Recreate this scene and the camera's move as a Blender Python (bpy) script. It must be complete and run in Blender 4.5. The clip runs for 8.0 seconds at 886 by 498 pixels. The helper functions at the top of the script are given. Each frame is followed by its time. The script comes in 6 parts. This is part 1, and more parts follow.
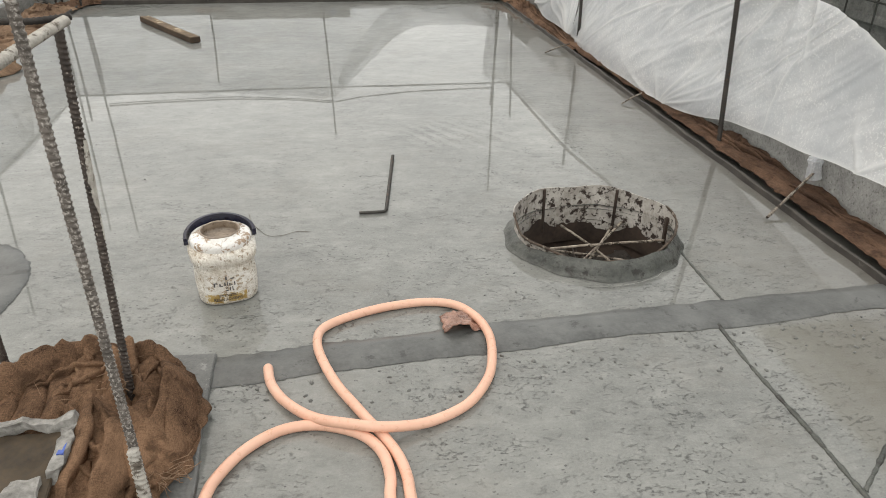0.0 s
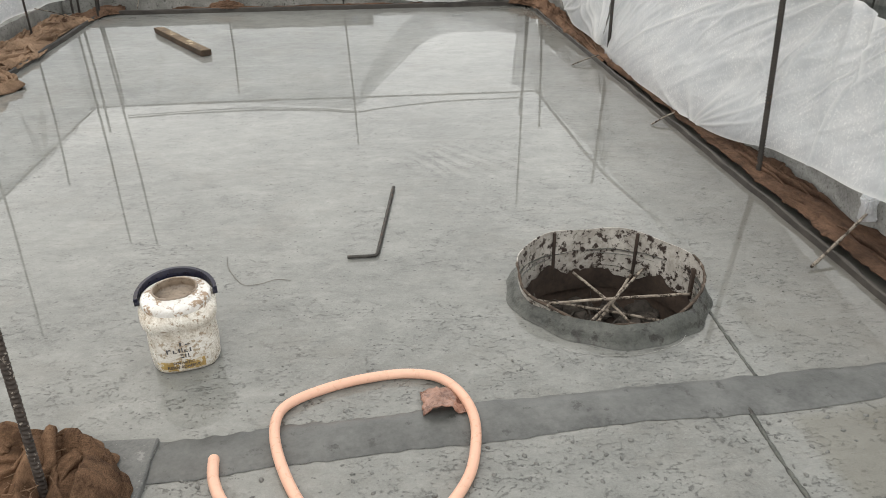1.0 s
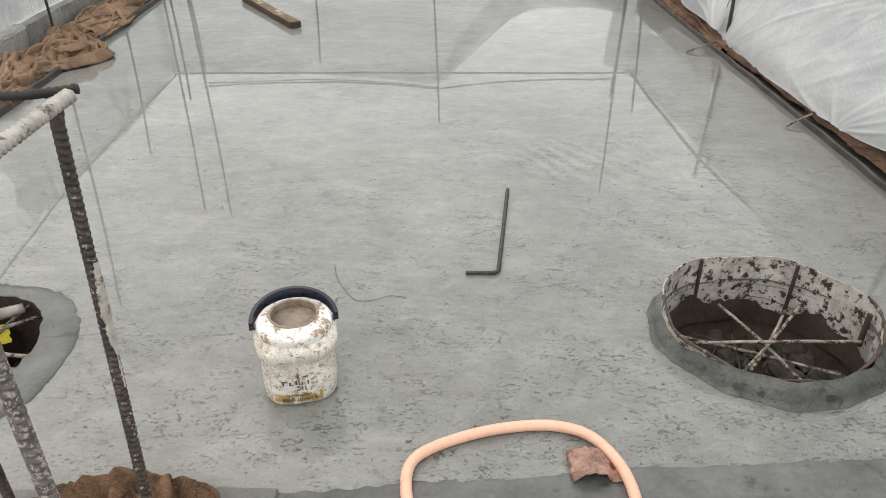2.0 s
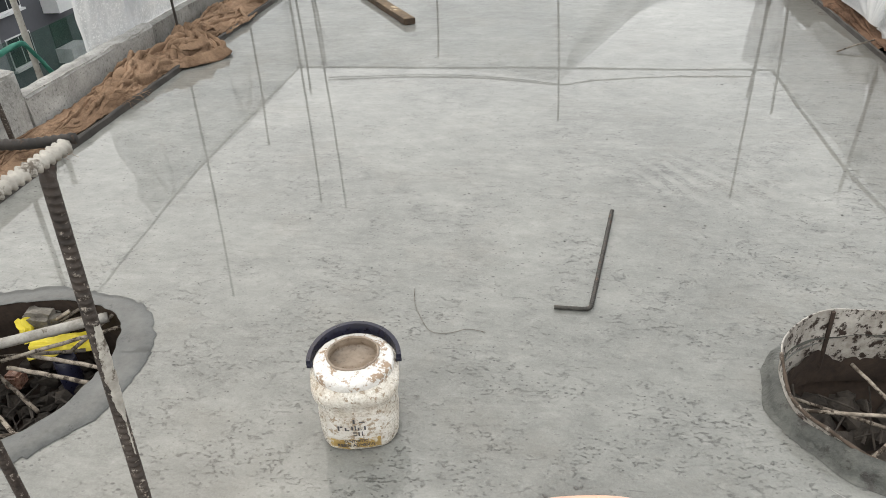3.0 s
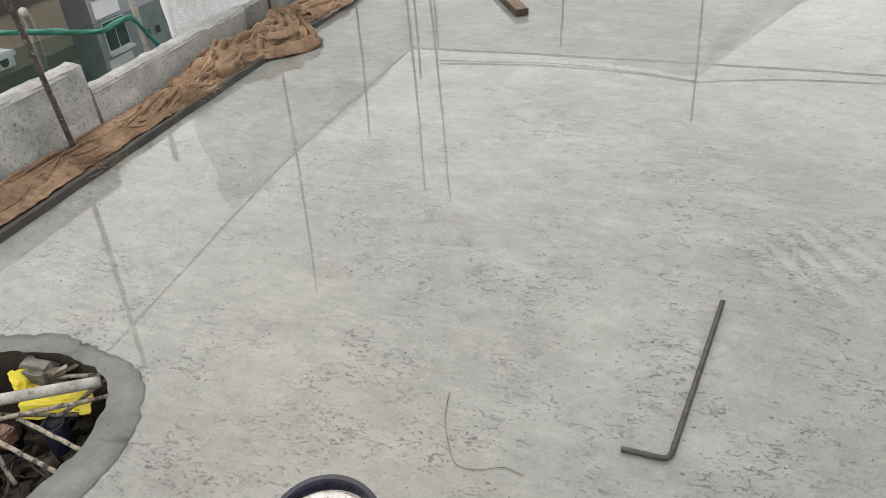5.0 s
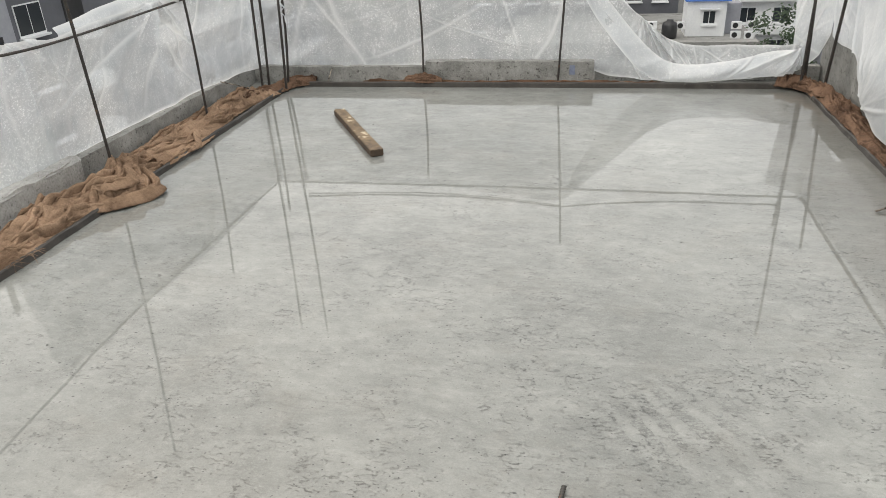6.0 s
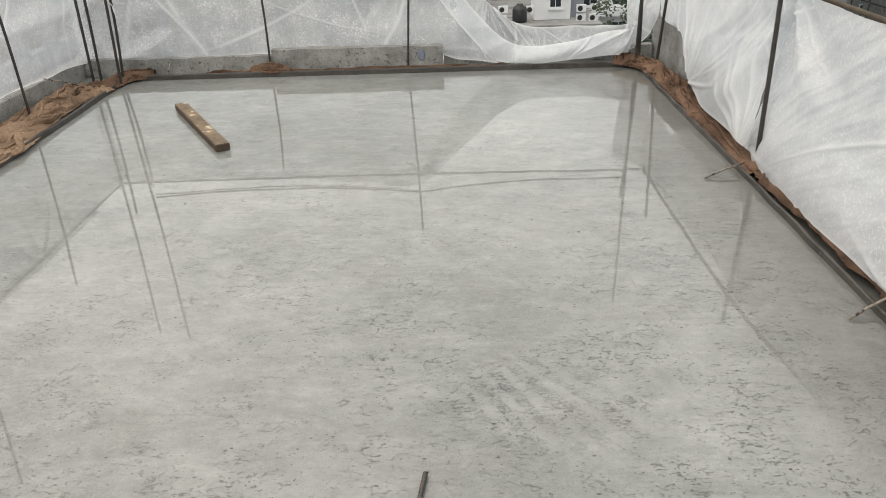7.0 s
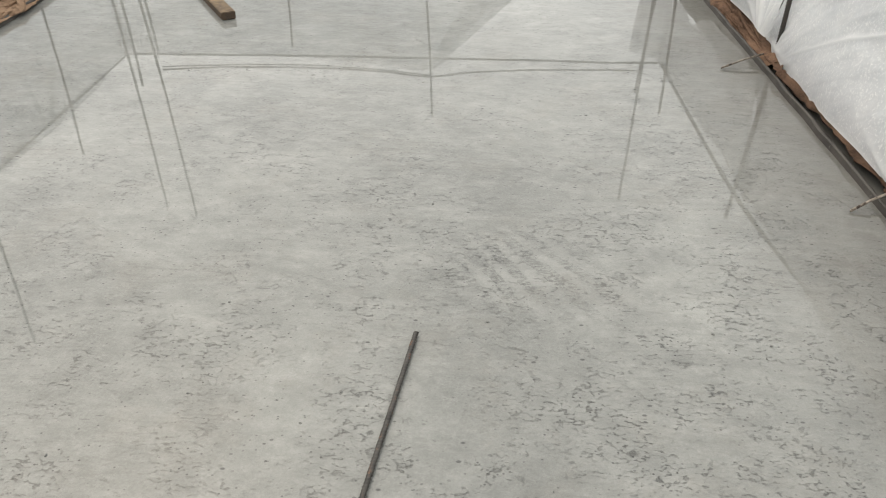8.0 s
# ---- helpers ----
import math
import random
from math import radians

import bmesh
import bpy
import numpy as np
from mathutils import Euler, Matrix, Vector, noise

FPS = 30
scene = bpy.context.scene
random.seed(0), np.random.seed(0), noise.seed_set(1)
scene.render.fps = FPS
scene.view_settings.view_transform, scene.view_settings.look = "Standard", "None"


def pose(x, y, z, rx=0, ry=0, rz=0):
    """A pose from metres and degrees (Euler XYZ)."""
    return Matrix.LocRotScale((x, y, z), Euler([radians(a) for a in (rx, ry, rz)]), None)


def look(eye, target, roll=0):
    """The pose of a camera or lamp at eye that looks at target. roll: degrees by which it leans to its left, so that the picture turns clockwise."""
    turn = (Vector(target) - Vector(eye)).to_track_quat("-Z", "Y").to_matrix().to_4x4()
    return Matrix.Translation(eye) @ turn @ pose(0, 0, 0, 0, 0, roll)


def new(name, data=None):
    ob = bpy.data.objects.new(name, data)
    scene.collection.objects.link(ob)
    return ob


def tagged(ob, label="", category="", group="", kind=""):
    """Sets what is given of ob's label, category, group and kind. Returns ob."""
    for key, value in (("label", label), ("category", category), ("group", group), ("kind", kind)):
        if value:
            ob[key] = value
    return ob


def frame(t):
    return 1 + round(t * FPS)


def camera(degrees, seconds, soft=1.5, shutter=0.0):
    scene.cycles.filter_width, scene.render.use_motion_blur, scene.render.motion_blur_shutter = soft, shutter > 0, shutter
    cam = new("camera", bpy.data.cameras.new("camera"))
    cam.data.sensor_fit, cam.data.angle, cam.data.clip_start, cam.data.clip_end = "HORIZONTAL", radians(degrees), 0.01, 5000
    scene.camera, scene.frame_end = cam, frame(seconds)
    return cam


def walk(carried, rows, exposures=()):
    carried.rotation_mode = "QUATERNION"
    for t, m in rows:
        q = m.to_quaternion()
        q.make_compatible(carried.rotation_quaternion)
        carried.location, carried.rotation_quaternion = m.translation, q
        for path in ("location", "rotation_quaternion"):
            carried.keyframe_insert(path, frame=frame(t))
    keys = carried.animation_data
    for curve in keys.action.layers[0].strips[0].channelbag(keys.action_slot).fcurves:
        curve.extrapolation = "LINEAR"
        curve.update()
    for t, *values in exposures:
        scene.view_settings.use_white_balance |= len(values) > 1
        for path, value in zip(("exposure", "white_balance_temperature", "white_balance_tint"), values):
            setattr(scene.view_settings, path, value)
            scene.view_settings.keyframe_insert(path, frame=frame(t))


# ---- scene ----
cam = camera(62.8, 8.0, soft=0.5)
PATH = [
    (0, (0.331, 0.009, 1.474), (0.643, 1.74, 0.521), 1.0),
    (0.5, (0.558, 0.235, 1.474), (0.775, 1.974, 0.509), -0.0),
    (1, (0.579, 0.389, 1.493), (0.78, 2.133, 0.536), -0.2),
    (1.5, (0.442, 0.644, 1.523), (0.616, 2.376, 0.536), 0.5),
    (2, (0.323, 0.757, 1.516), (0.378, 2.467, 0.481), 0.5),
    (2.2, (0.295, 0.805, 1.512), (0.3, 2.509, 0.464), 0.5),
    (3.3, (0.548, 1.122, 1.529), (0.146, 2.765, 0.463), -4.1),
    (3.5, (0.603, 1.193, 1.517), (0.128, 2.809, 0.439), -4.7),
    (4, (0.633, 1.34, 1.517), (0.048, 2.874, 0.376), -4.9),
    (4.2, (0.613, 1.432, 1.515), (0.013, 2.942, 0.349), -4.5),
    (5.3, (0.544, 1.841, 1.577), (-0.064, 3.421, 0.513), -3.7),
    (5.5, (0.585, 1.92, 1.598), (0.011, 3.553, 0.595), -3.4),
    (6, (0.737, 2.097, 1.647), (0.362, 3.849, 0.759), -2.7),
    (6.5, (0.813, 2.152, 1.639), (0.663, 3.944, 0.765), -2.2),
    (7, (0.818, 2.152, 1.621), (0.79, 3.923, 0.692), -1.9),
    (7.5, (0.829, 2.133, 1.595), (0.876, 3.858, 0.585), -0.9),
    (8, (0.856, 2.098, 1.535), (0.802, 3.722, 0.37), 0.3),
]
EXPO = [(0.0, -0.11, 6980, 8), (1.5, -0.02, 6850, 8), (3.5, 0.12, 6820, 8), (5.5, 0.16, 6880, 8), (8.0, 0.11, 7000, 8)]
walk(cam, [(t, look(eye, target, roll)) for t, eye, target, roll in PATH], EXPO)

# ---- world and light: an overcast sky with a veiled sun ----
world = bpy.data.worlds.new("overcast")
scene.world = world
world.use_nodes = True
wn, wl = world.node_tree.nodes, world.node_tree.links
wn.clear()
sky = wn.new("ShaderNodeTexSky")
sky.sky_type = "NISHITA"
sky.sun_disc = False
sky.sun_elevation, sky.sun_rotation = radians(55), radians(-40)
sky.air_density, sky.dust_density, sky.ozone_density = 1.0, 4.0, 0.6
sky_bg = wn.new("ShaderNodeBackground")
sky_bg.inputs["Strength"].default_value = 0.05
cloud_noise = wn.new("ShaderNodeTexNoise")
cloud_noise.inputs["Scale"].default_value = 1.6
cloud_noise.inputs["Detail"].default_value = 5
cloud_ramp = wn.new("ShaderNodeValToRGB")
cloud_ramp.color_ramp.elements[0].color = (0.80, 0.83, 0.86, 1)
cloud_ramp.color_ramp.elements[1].color = (1.0, 1.0, 0.99, 1)
cloud_bg = wn.new("ShaderNodeBackground")
cloud_bg.inputs["Strength"].default_value = 1.25
both = wn.new("ShaderNodeAddShader")
wout = wn.new("ShaderNodeOutputWorld")
wl.new(sky.outputs[0], sky_bg.inputs[0])
wl.new(cloud_noise.outputs["Fac"], cloud_ramp.inputs[0])
wl.new(cloud_ramp.outputs[0], cloud_bg.inputs[0])
wl.new(sky_bg.outputs[0], both.inputs[0])
wl.new(cloud_bg.outputs[0], both.inputs[1])
wl.new(both.outputs[0], wout.inputs[0])
sun = new("sun", bpy.data.lights.new("sun", "SUN"))
sun.data.energy, sun.data.angle, sun.data.color = 0.7, radians(35), (1.0, 0.97, 0.92)
sun.matrix_world = look((-6, -7, 14), (0, 4, 0))


# ---- materials ----
def nodes_of(name):
    m = bpy.data.materials.new(name)
    m.use_nodes = True
    t = m.node_tree
    return m, t.nodes, t.links, t.nodes["Principled BSDF"]


def put(n, kind, **values):
    node = n.new(kind)
    for key, value in values.items():
        node.inputs[key.replace("_", " ")].default_value = value
    return node


def stretch(n, l, vec, sx, sy, sz, rz=0.0, loc=(0, 0, 0)):
    m = n.new("ShaderNodeMapping")
    m.inputs["Scale"].default_value = (sx, sy, sz)
    m.inputs["Rotation"].default_value = (0, 0, rz)
    m.inputs["Location"].default_value = loc
    l.new(vec, m.inputs["Vector"])
    return m.outputs[0]


def noise_of(n, l, vec, scale, detail=5.0, rough=0.6):
    t = put(n, "ShaderNodeTexNoise", Scale=scale, Detail=detail, Roughness=rough)
    l.new(vec, t.inputs["Vector"])
    return t.outputs["Fac"]


def ramp_of(n, l, fac, stops):
    r = n.new("ShaderNodeValToRGB")
    els = r.color_ramp.elements
    while len(els) < len(stops):
        els.new(0.5)
    for e, (p, c) in zip(els, stops):
        e.position = p
        e.color = (c, c, c, 1) if isinstance(c, (int, float)) else (*c, 1)
    l.new(fac, r.inputs[0])
    return r.outputs[0]


def blend(n, l, fac, a, b, mode="MIX"):
    m = n.new("ShaderNodeMix")
    m.data_type, m.blend_type = "RGBA", mode
    for sock, val in ((m.inputs[0], fac), (m.inputs[6], a), (m.inputs[7], b)):
        if isinstance(val, bpy.types.NodeSocket):
            l.new(val, sock)
        elif isinstance(val, (int, float)):
            sock.default_value = val
        else:
            sock.default_value = (*val, 1)
    return m.outputs[2]


def calc(n, l, op, a, b=0.0):
    m = n.new("ShaderNodeMath")
    m.operation = op
    for sock, val in ((m.inputs[0], a), (m.inputs[1], b)):
        if isinstance(val, bpy.types.NodeSocket):
            l.new(val, sock)
        else:
            sock.default_value = val
    return m.outputs[0]


def bump_of(n, l, height, strength, distance=0.01):
    b = put(n, "ShaderNodeBump", Strength=strength, Distance=distance)
    l.new(height, b.inputs["Height"])
    return b.outputs[0]


def surface(name, dark, light, scale=3.0, grain=40.0, rough=0.7, bump=0.3, dist=0.004, metal=0.0, blot=None, blot_scale=6.0, blot_at=0.6, coat=0.0, vary=0.0):
    """Two scales of tone, a fine relief, and blots of another colour."""
    m, n, l, p = nodes_of(name)
    co = n.new("ShaderNodeTexCoord").outputs["Object"]
    broad, fine = noise_of(n, l, co, scale), noise_of(n, l, co, grain, 4)
    tone = calc(n, l, "ADD", calc(n, l, "MULTIPLY", broad, 0.62), calc(n, l, "MULTIPLY", fine, 0.38))
    col = ramp_of(n, l, tone, [(0.34, dark), (0.66, light)])
    if blot:
        mask = ramp_of(n, l, noise_of(n, l, co, blot_scale, 7, 0.7), [(blot_at - 0.03, 0.0), (blot_at + 0.03, 1.0)])
        col = blend(n, l, mask, col, blot)
    if vary:
        rnd = n.new("ShaderNodeObjectInfo").outputs["Random"]
        col = blend(n, l, 1.0, col, ramp_of(n, l, rnd, [(0.0, 1.0 - vary), (1.0, 1.0)]), "MULTIPLY")
    l.new(col, p.inputs["Base Color"])
    p.inputs["Metallic"].default_value = metal
    l.new(ramp_of(n, l, fine, [(0.3, max(rough - 0.12, 0.02)), (0.7, min(rough + 0.1, 1.0))]), p.inputs["Roughness"])
    if coat:
        p.inputs["Coat Weight"].default_value = coat
        p.inputs["Coat Roughness"].default_value = 0.12
        p.inputs["Coat IOR"].default_value = 1.33
    l.new(bump_of(n, l, tone, bump, dist), p.inputs["Normal"])
    return m


def wet_floor():
    """Troweled concrete under a thin film of standing water."""
    m, n, l, p = nodes_of("wet_concrete")
    co = n.new("ShaderNodeTexCoord").outputs["Object"]
    broad = noise_of(n, l, co, 0.8, 7, 0.62)
    mid = noise_of(n, l, stretch(n, l, co, 2.2, 2.8, 1, 0.4), 2.6, 10, 0.80)
    streak = noise_of(n, l, stretch(n, l, co, 4.0, 11.0, 1, 0.15), 2.5, 7, 0.75)
    grain = noise_of(n, l, co, 120, 4, 0.8)
    tone = calc(n, l, "ADD", calc(n, l, "MULTIPLY", broad, 0.40), calc(n, l, "MULTIPLY", mid, 0.30))
    tone = calc(n, l, "ADD", tone, calc(n, l, "MULTIPLY", streak, 0.08))
    tone = calc(n, l, "ADD", tone, calc(n, l, "MULTIPLY", grain, 0.18))
    col = ramp_of(n, l, tone, [(0.36, (0.128, 0.131, 0.122)), (0.45, (0.205, 0.209, 0.196)), (0.54, (0.270, 0.273, 0.256)), (0.64, (0.385, 0.387, 0.364))])
    # rough scuffed patches: dark ragged flecks gathered in clusters, denser near the band and towards the right kerb
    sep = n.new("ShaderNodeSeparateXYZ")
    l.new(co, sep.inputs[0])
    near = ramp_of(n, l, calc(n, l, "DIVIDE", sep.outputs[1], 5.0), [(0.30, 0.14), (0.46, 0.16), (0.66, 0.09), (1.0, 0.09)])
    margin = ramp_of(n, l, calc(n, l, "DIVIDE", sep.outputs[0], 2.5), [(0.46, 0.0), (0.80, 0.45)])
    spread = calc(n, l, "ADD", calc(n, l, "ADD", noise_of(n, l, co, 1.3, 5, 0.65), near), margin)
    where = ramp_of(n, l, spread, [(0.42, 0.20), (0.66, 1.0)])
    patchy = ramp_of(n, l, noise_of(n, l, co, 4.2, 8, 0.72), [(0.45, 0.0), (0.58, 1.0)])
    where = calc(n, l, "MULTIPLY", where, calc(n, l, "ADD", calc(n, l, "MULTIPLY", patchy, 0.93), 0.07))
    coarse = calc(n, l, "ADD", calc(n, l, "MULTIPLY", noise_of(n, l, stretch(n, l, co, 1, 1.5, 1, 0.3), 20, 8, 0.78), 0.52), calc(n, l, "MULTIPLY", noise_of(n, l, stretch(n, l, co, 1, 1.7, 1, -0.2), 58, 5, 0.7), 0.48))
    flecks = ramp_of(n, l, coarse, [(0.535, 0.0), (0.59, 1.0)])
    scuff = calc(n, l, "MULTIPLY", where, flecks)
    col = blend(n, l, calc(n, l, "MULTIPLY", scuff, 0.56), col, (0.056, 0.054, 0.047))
    # long soft strokes of the float
    sweep = put(n, "ShaderNodeTexNoise", Scale=1.0, Detail=8.0, Roughness=0.72, Distortion=0.7)
    l.new(stretch(n, l, co, 2.6, 7.5, 1, 0.10), sweep.inputs["Vector"])
    sweep = sweep.outputs["Fac"]
    col = blend(n, l, ramp_of(n, l, sweep, [(0.53, 0.0), (0.68, 0.15)]), col, (0.095, 0.096, 0.090))
    col = blend(n, l, ramp_of(n, l, sweep, [(0.32, 0.28), (0.47, 0.0)]), col, (0.36, 0.358, 0.335))
    # soft clouds left by the float
    cloud = ramp_of(n, l, noise_of(n, l, stretch(n, l, co, 1, 1.5, 1, 0.5), 8.0, 9, 0.74), [(0.46, 0.0), (0.60, 1.0)])
    col = blend(n, l, calc(n, l, "MULTIPLY", cloud, 0.22), col, (0.115, 0.116, 0.110))
    pale = ramp_of(n, l, noise_of(n, l, stretch(n, l, co, 1, 1.3, 1, 0.3), 17, 9, 0.88), [(0.52, 0.0), (0.68, 1.0)])
    col = blend(n, l, calc(n, l, "MULTIPLY", pale, 0.42), col, (0.36, 0.36, 0.34))
    # short scratches
    scratch = ramp_of(n, l, noise_of(n, l, stretch(n, l, co, 7.0, 45.0, 1, -0.22), 1.0, 4, 0.6), [(0.69, 0.0), (0.72, 1.0)])
    col = blend(n, l, calc(n, l, "MULTIPLY", scratch, 0.5), col, (0.07, 0.07, 0.066))
    # pits, scattered
    vor = put(n, "ShaderNodeTexVoronoi", Scale=11.0)
    l.new(stretch(n, l, co, 1, 1.7, 1), vor.inputs["Vector"])
    few = ramp_of(n, l, vor.outputs["Color"], [(0.56, 0.0), (0.60, 1.0)])
    pits = calc(n, l, "MULTIPLY", ramp_of(n, l, vor.outputs["Distance"], [(0.05, 1.0), (0.10, 0.0)]), few)
    col = blend(n, l, calc(n, l, "MULTIPLY", pits, 0.75), col, (0.04, 0.041, 0.04))
    dots = put(n, "ShaderNodeTexVoronoi", Scale=50.0)
    l.new(stretch(n, l, co, 1, 1.2, 1), dots.inputs["Vector"])
    some = ramp_of(n, l, dots.outputs["Color"], [(0.62, 0.0), (0.66, 1.0)])
    tiny = calc(n, l, "MULTIPLY", ramp_of(n, l, dots.outputs["Distance"], [(0.10, 1.0), (0.22, 0.0)]), some)
    gather = ramp_of(n, l, noise_of(n, l, co, 2.1, 5, 0.7), [(0.40, 0.35), (0.60, 1.0)])
    col = blend(n, l, calc(n, l, "MULTIPLY", calc(n, l, "MULTIPLY", tiny, gather), 0.85), col, (0.04, 0.04, 0.038))
    specks = put(n, "ShaderNodeTexVoronoi", Scale=23.0)
    l.new(stretch(n, l, co, 1.3, 1.9, 1, 0.2), specks.inputs["Vector"])
    rare = ramp_of(n, l, specks.outputs["Color"], [(0.54, 0.0), (0.58, 1.0)])
    ragged = calc(n, l, "ADD", specks.outputs["Distance"], calc(n, l, "MULTIPLY", calc(n, l, "SUBTRACT", coarse, 0.5), 0.9))
    small = calc(n, l, "MULTIPLY", ramp_of(n, l, ragged, [(0.10, 1.0), (0.17, 0.0)]), calc(n, l, "MULTIPLY", rare, ramp_of(n, l, noise_of(n, l, co, 1.7, 6, 0.75), [(0.44, 0.0), (0.58, 1.0)])))
    col = blend(n, l, calc(n, l, "MULTIPLY", small, 0.8), col, (0.055, 0.056, 0.053))
    # close lines left by the trowel
    lines = calc(n, l, "SINE", calc(n, l, "ADD", calc(n, l, "MULTIPLY", calc(n, l, "ADD", sep.outputs[1], calc(n, l, "MULTIPLY", sep.outputs[0], 0.06)), 150.0), calc(n, l, "MULTIPLY", noise_of(n, l, stretch(n, l, co, 1, 2.5, 1, 0), 2.6, 6, 0.7), 26.0)))
    lined = calc(n, l, "MULTIPLY", ramp_of(n, l, lines, [(0.55, 0.0), (1.0, 1.0)]), ramp_of(n, l, noise_of(n, l, co, 1.15, 4, 0.6), [(0.48, 0.0), (0.60, 0.27)]))
    col = blend(n, l, calc(n, l, "MULTIPLY", lined, ramp_of(n, l, coarse, [(0.44, 0.25), (0.54, 1.0)])), col, (0.10, 0.10, 0.095))
    # sweeping marks of the float, where it was turned
    dx = calc(n, l, "DIVIDE", calc(n, l, "SUBTRACT", sep.outputs[0], 1.15), 0.80)
    dy = calc(n, l, "DIVIDE", calc(n, l, "SUBTRACT", sep.outputs[1], 4.12), 0.50)
    far2 = calc(n, l, "ADD", calc(n, l, "MULTIPLY", dx, dx), calc(n, l, "MULTIPLY", dy, dy))
    far2 = calc(n, l, "ADD", far2, calc(n, l, "MULTIPLY", noise_of(n, l, co, 3.5, 5, 0.7), 1.3))
    swept = ramp_of(n, l, far2, [(0.5, 1.0), (2.2, 0.0)])
    fan = n.new("ShaderNodeMath")
    fan.operation = "ARCTAN2"
    l.new(calc(n, l, "SUBTRACT", sep.outputs[1], 5.6), fan.inputs[0])
    l.new(calc(n, l, "SUBTRACT", sep.outputs[0], 0.15), fan.inputs[1])
    stripes = calc(n, l, "SINE", calc(n, l, "ADD", calc(n, l, "MULTIPLY", fan.outputs[0], 128.0), calc(n, l, "MULTIPLY", noise_of(n, l, co, 4, 6, 0.65), 9.0)))
    arcs = calc(n, l, "MULTIPLY", calc(n, l, "MULTIPLY", ramp_of(n, l, stripes, [(-0.5, 0.0), (1.0, 1.0)]), swept), 0.24)
    arcs = calc(n, l, "MULTIPLY", arcs, ramp_of(n, l, mid, [(0.3, 0.6), (0.6, 1.0)]))
    col = blend(n, l, arcs, col, (0.34, 0.34, 0.32))
    grooves = calc(n, l, "MULTIPLY", calc(n, l, "MULTIPLY", ramp_of(n, l, stripes, [(-1.0, 1.0), (-0.86, 0.0)]), swept), ramp_of(n, l, coarse, [(0.46, 0.0), (0.54, 0.65)]))
    col = blend(n, l, grooves, col, (0.09, 0.09, 0.085))
    # faint brownish silt
    silt = ramp_of(n, l, noise_of(n, l, co, 2.3, 6, 0.7), [(0.52, 0.0), (0.70, 1.0)])
    col = blend(n, l, calc(n, l, "MULTIPLY", silt, 0.22), col, (0.195, 0.172, 0.140))
    # a browner strip beside the scored lines
    apart = calc(n, l, "ADD", calc(n, l, "DIVIDE", sep.outputs[0], 2.5), calc(n, l, "MULTIPLY", calc(n, l, "SUBTRACT", coarse, 0.5), 0.05))
    strip = calc(n, l, "MULTIPLY", ramp_of(n, l, apart, [(0.715, 0.0), (0.735, 0.55)]), ramp_of(n, l, calc(n, l, "DIVIDE", sep.outputs[1], 5.0), [(0.385, 1.0), (0.392, 0.0)]))
    col = blend(n, l, strip, col, (0.150, 0.140, 0.108))
    # dirt washed up against the kerb
    verge = ramp_of(n, l, calc(n, l, "ADD", calc(n, l, "DIVIDE", sep.outputs[0], 2.5), calc(n, l, "MULTIPLY", calc(n, l, "SUBTRACT", mid, 0.5), 0.5)), [(0.72, 0.0), (1.0, 1.0)])
    col = blend(n, l, calc(n, l, "MULTIPLY", verge, 0.6), col, (0.085, 0.075, 0.062))
    l.new(col, p.inputs["Base Color"])
    p.inputs["Roughness"].default_value = 0.75
    p.inputs["Specular IOR Level"].default_value = 0.15
    relief = calc(n, l, "SUBTRACT", tone, calc(n, l, "MULTIPLY", scuff, 0.35))
    l.new(bump_of(n, l, relief, 0.9, 0.012), p.inputs["Normal"])
    p.inputs["Coat Weight"].default_value = 1.0
    p.inputs["Coat IOR"].default_value = 1.45
    proud = calc(n, l, "MULTIPLY", where, ramp_of(n, l, noise_of(n, l, co, 19, 7, 0.8), [(0.55, 0.0), (0.62, 1.0)]))
    l.new(calc(n, l, "ADD", calc(n, l, "MULTIPLY", proud, 0.08), 0.004), p.inputs["Coat Roughness"])
    ripple = noise_of(n, l, co, 2.2, 2, 0.4)
    l.new(bump_of(n, l, calc(n, l, "ADD", ripple, calc(n, l, "MULTIPLY", scuff, 0.1)), 0.04, 0.01), p.inputs["Coat Normal"])
    return m


def wander(n, l, vec):
    """Streaks that bend on their way."""
    t = put(n, "ShaderNodeTexNoise", Scale=1.0, Detail=6.0, Roughness=0.62, Distortion=1.1)
    l.new(vec, t.inputs["Vector"])
    return t.outputs["Fac"]


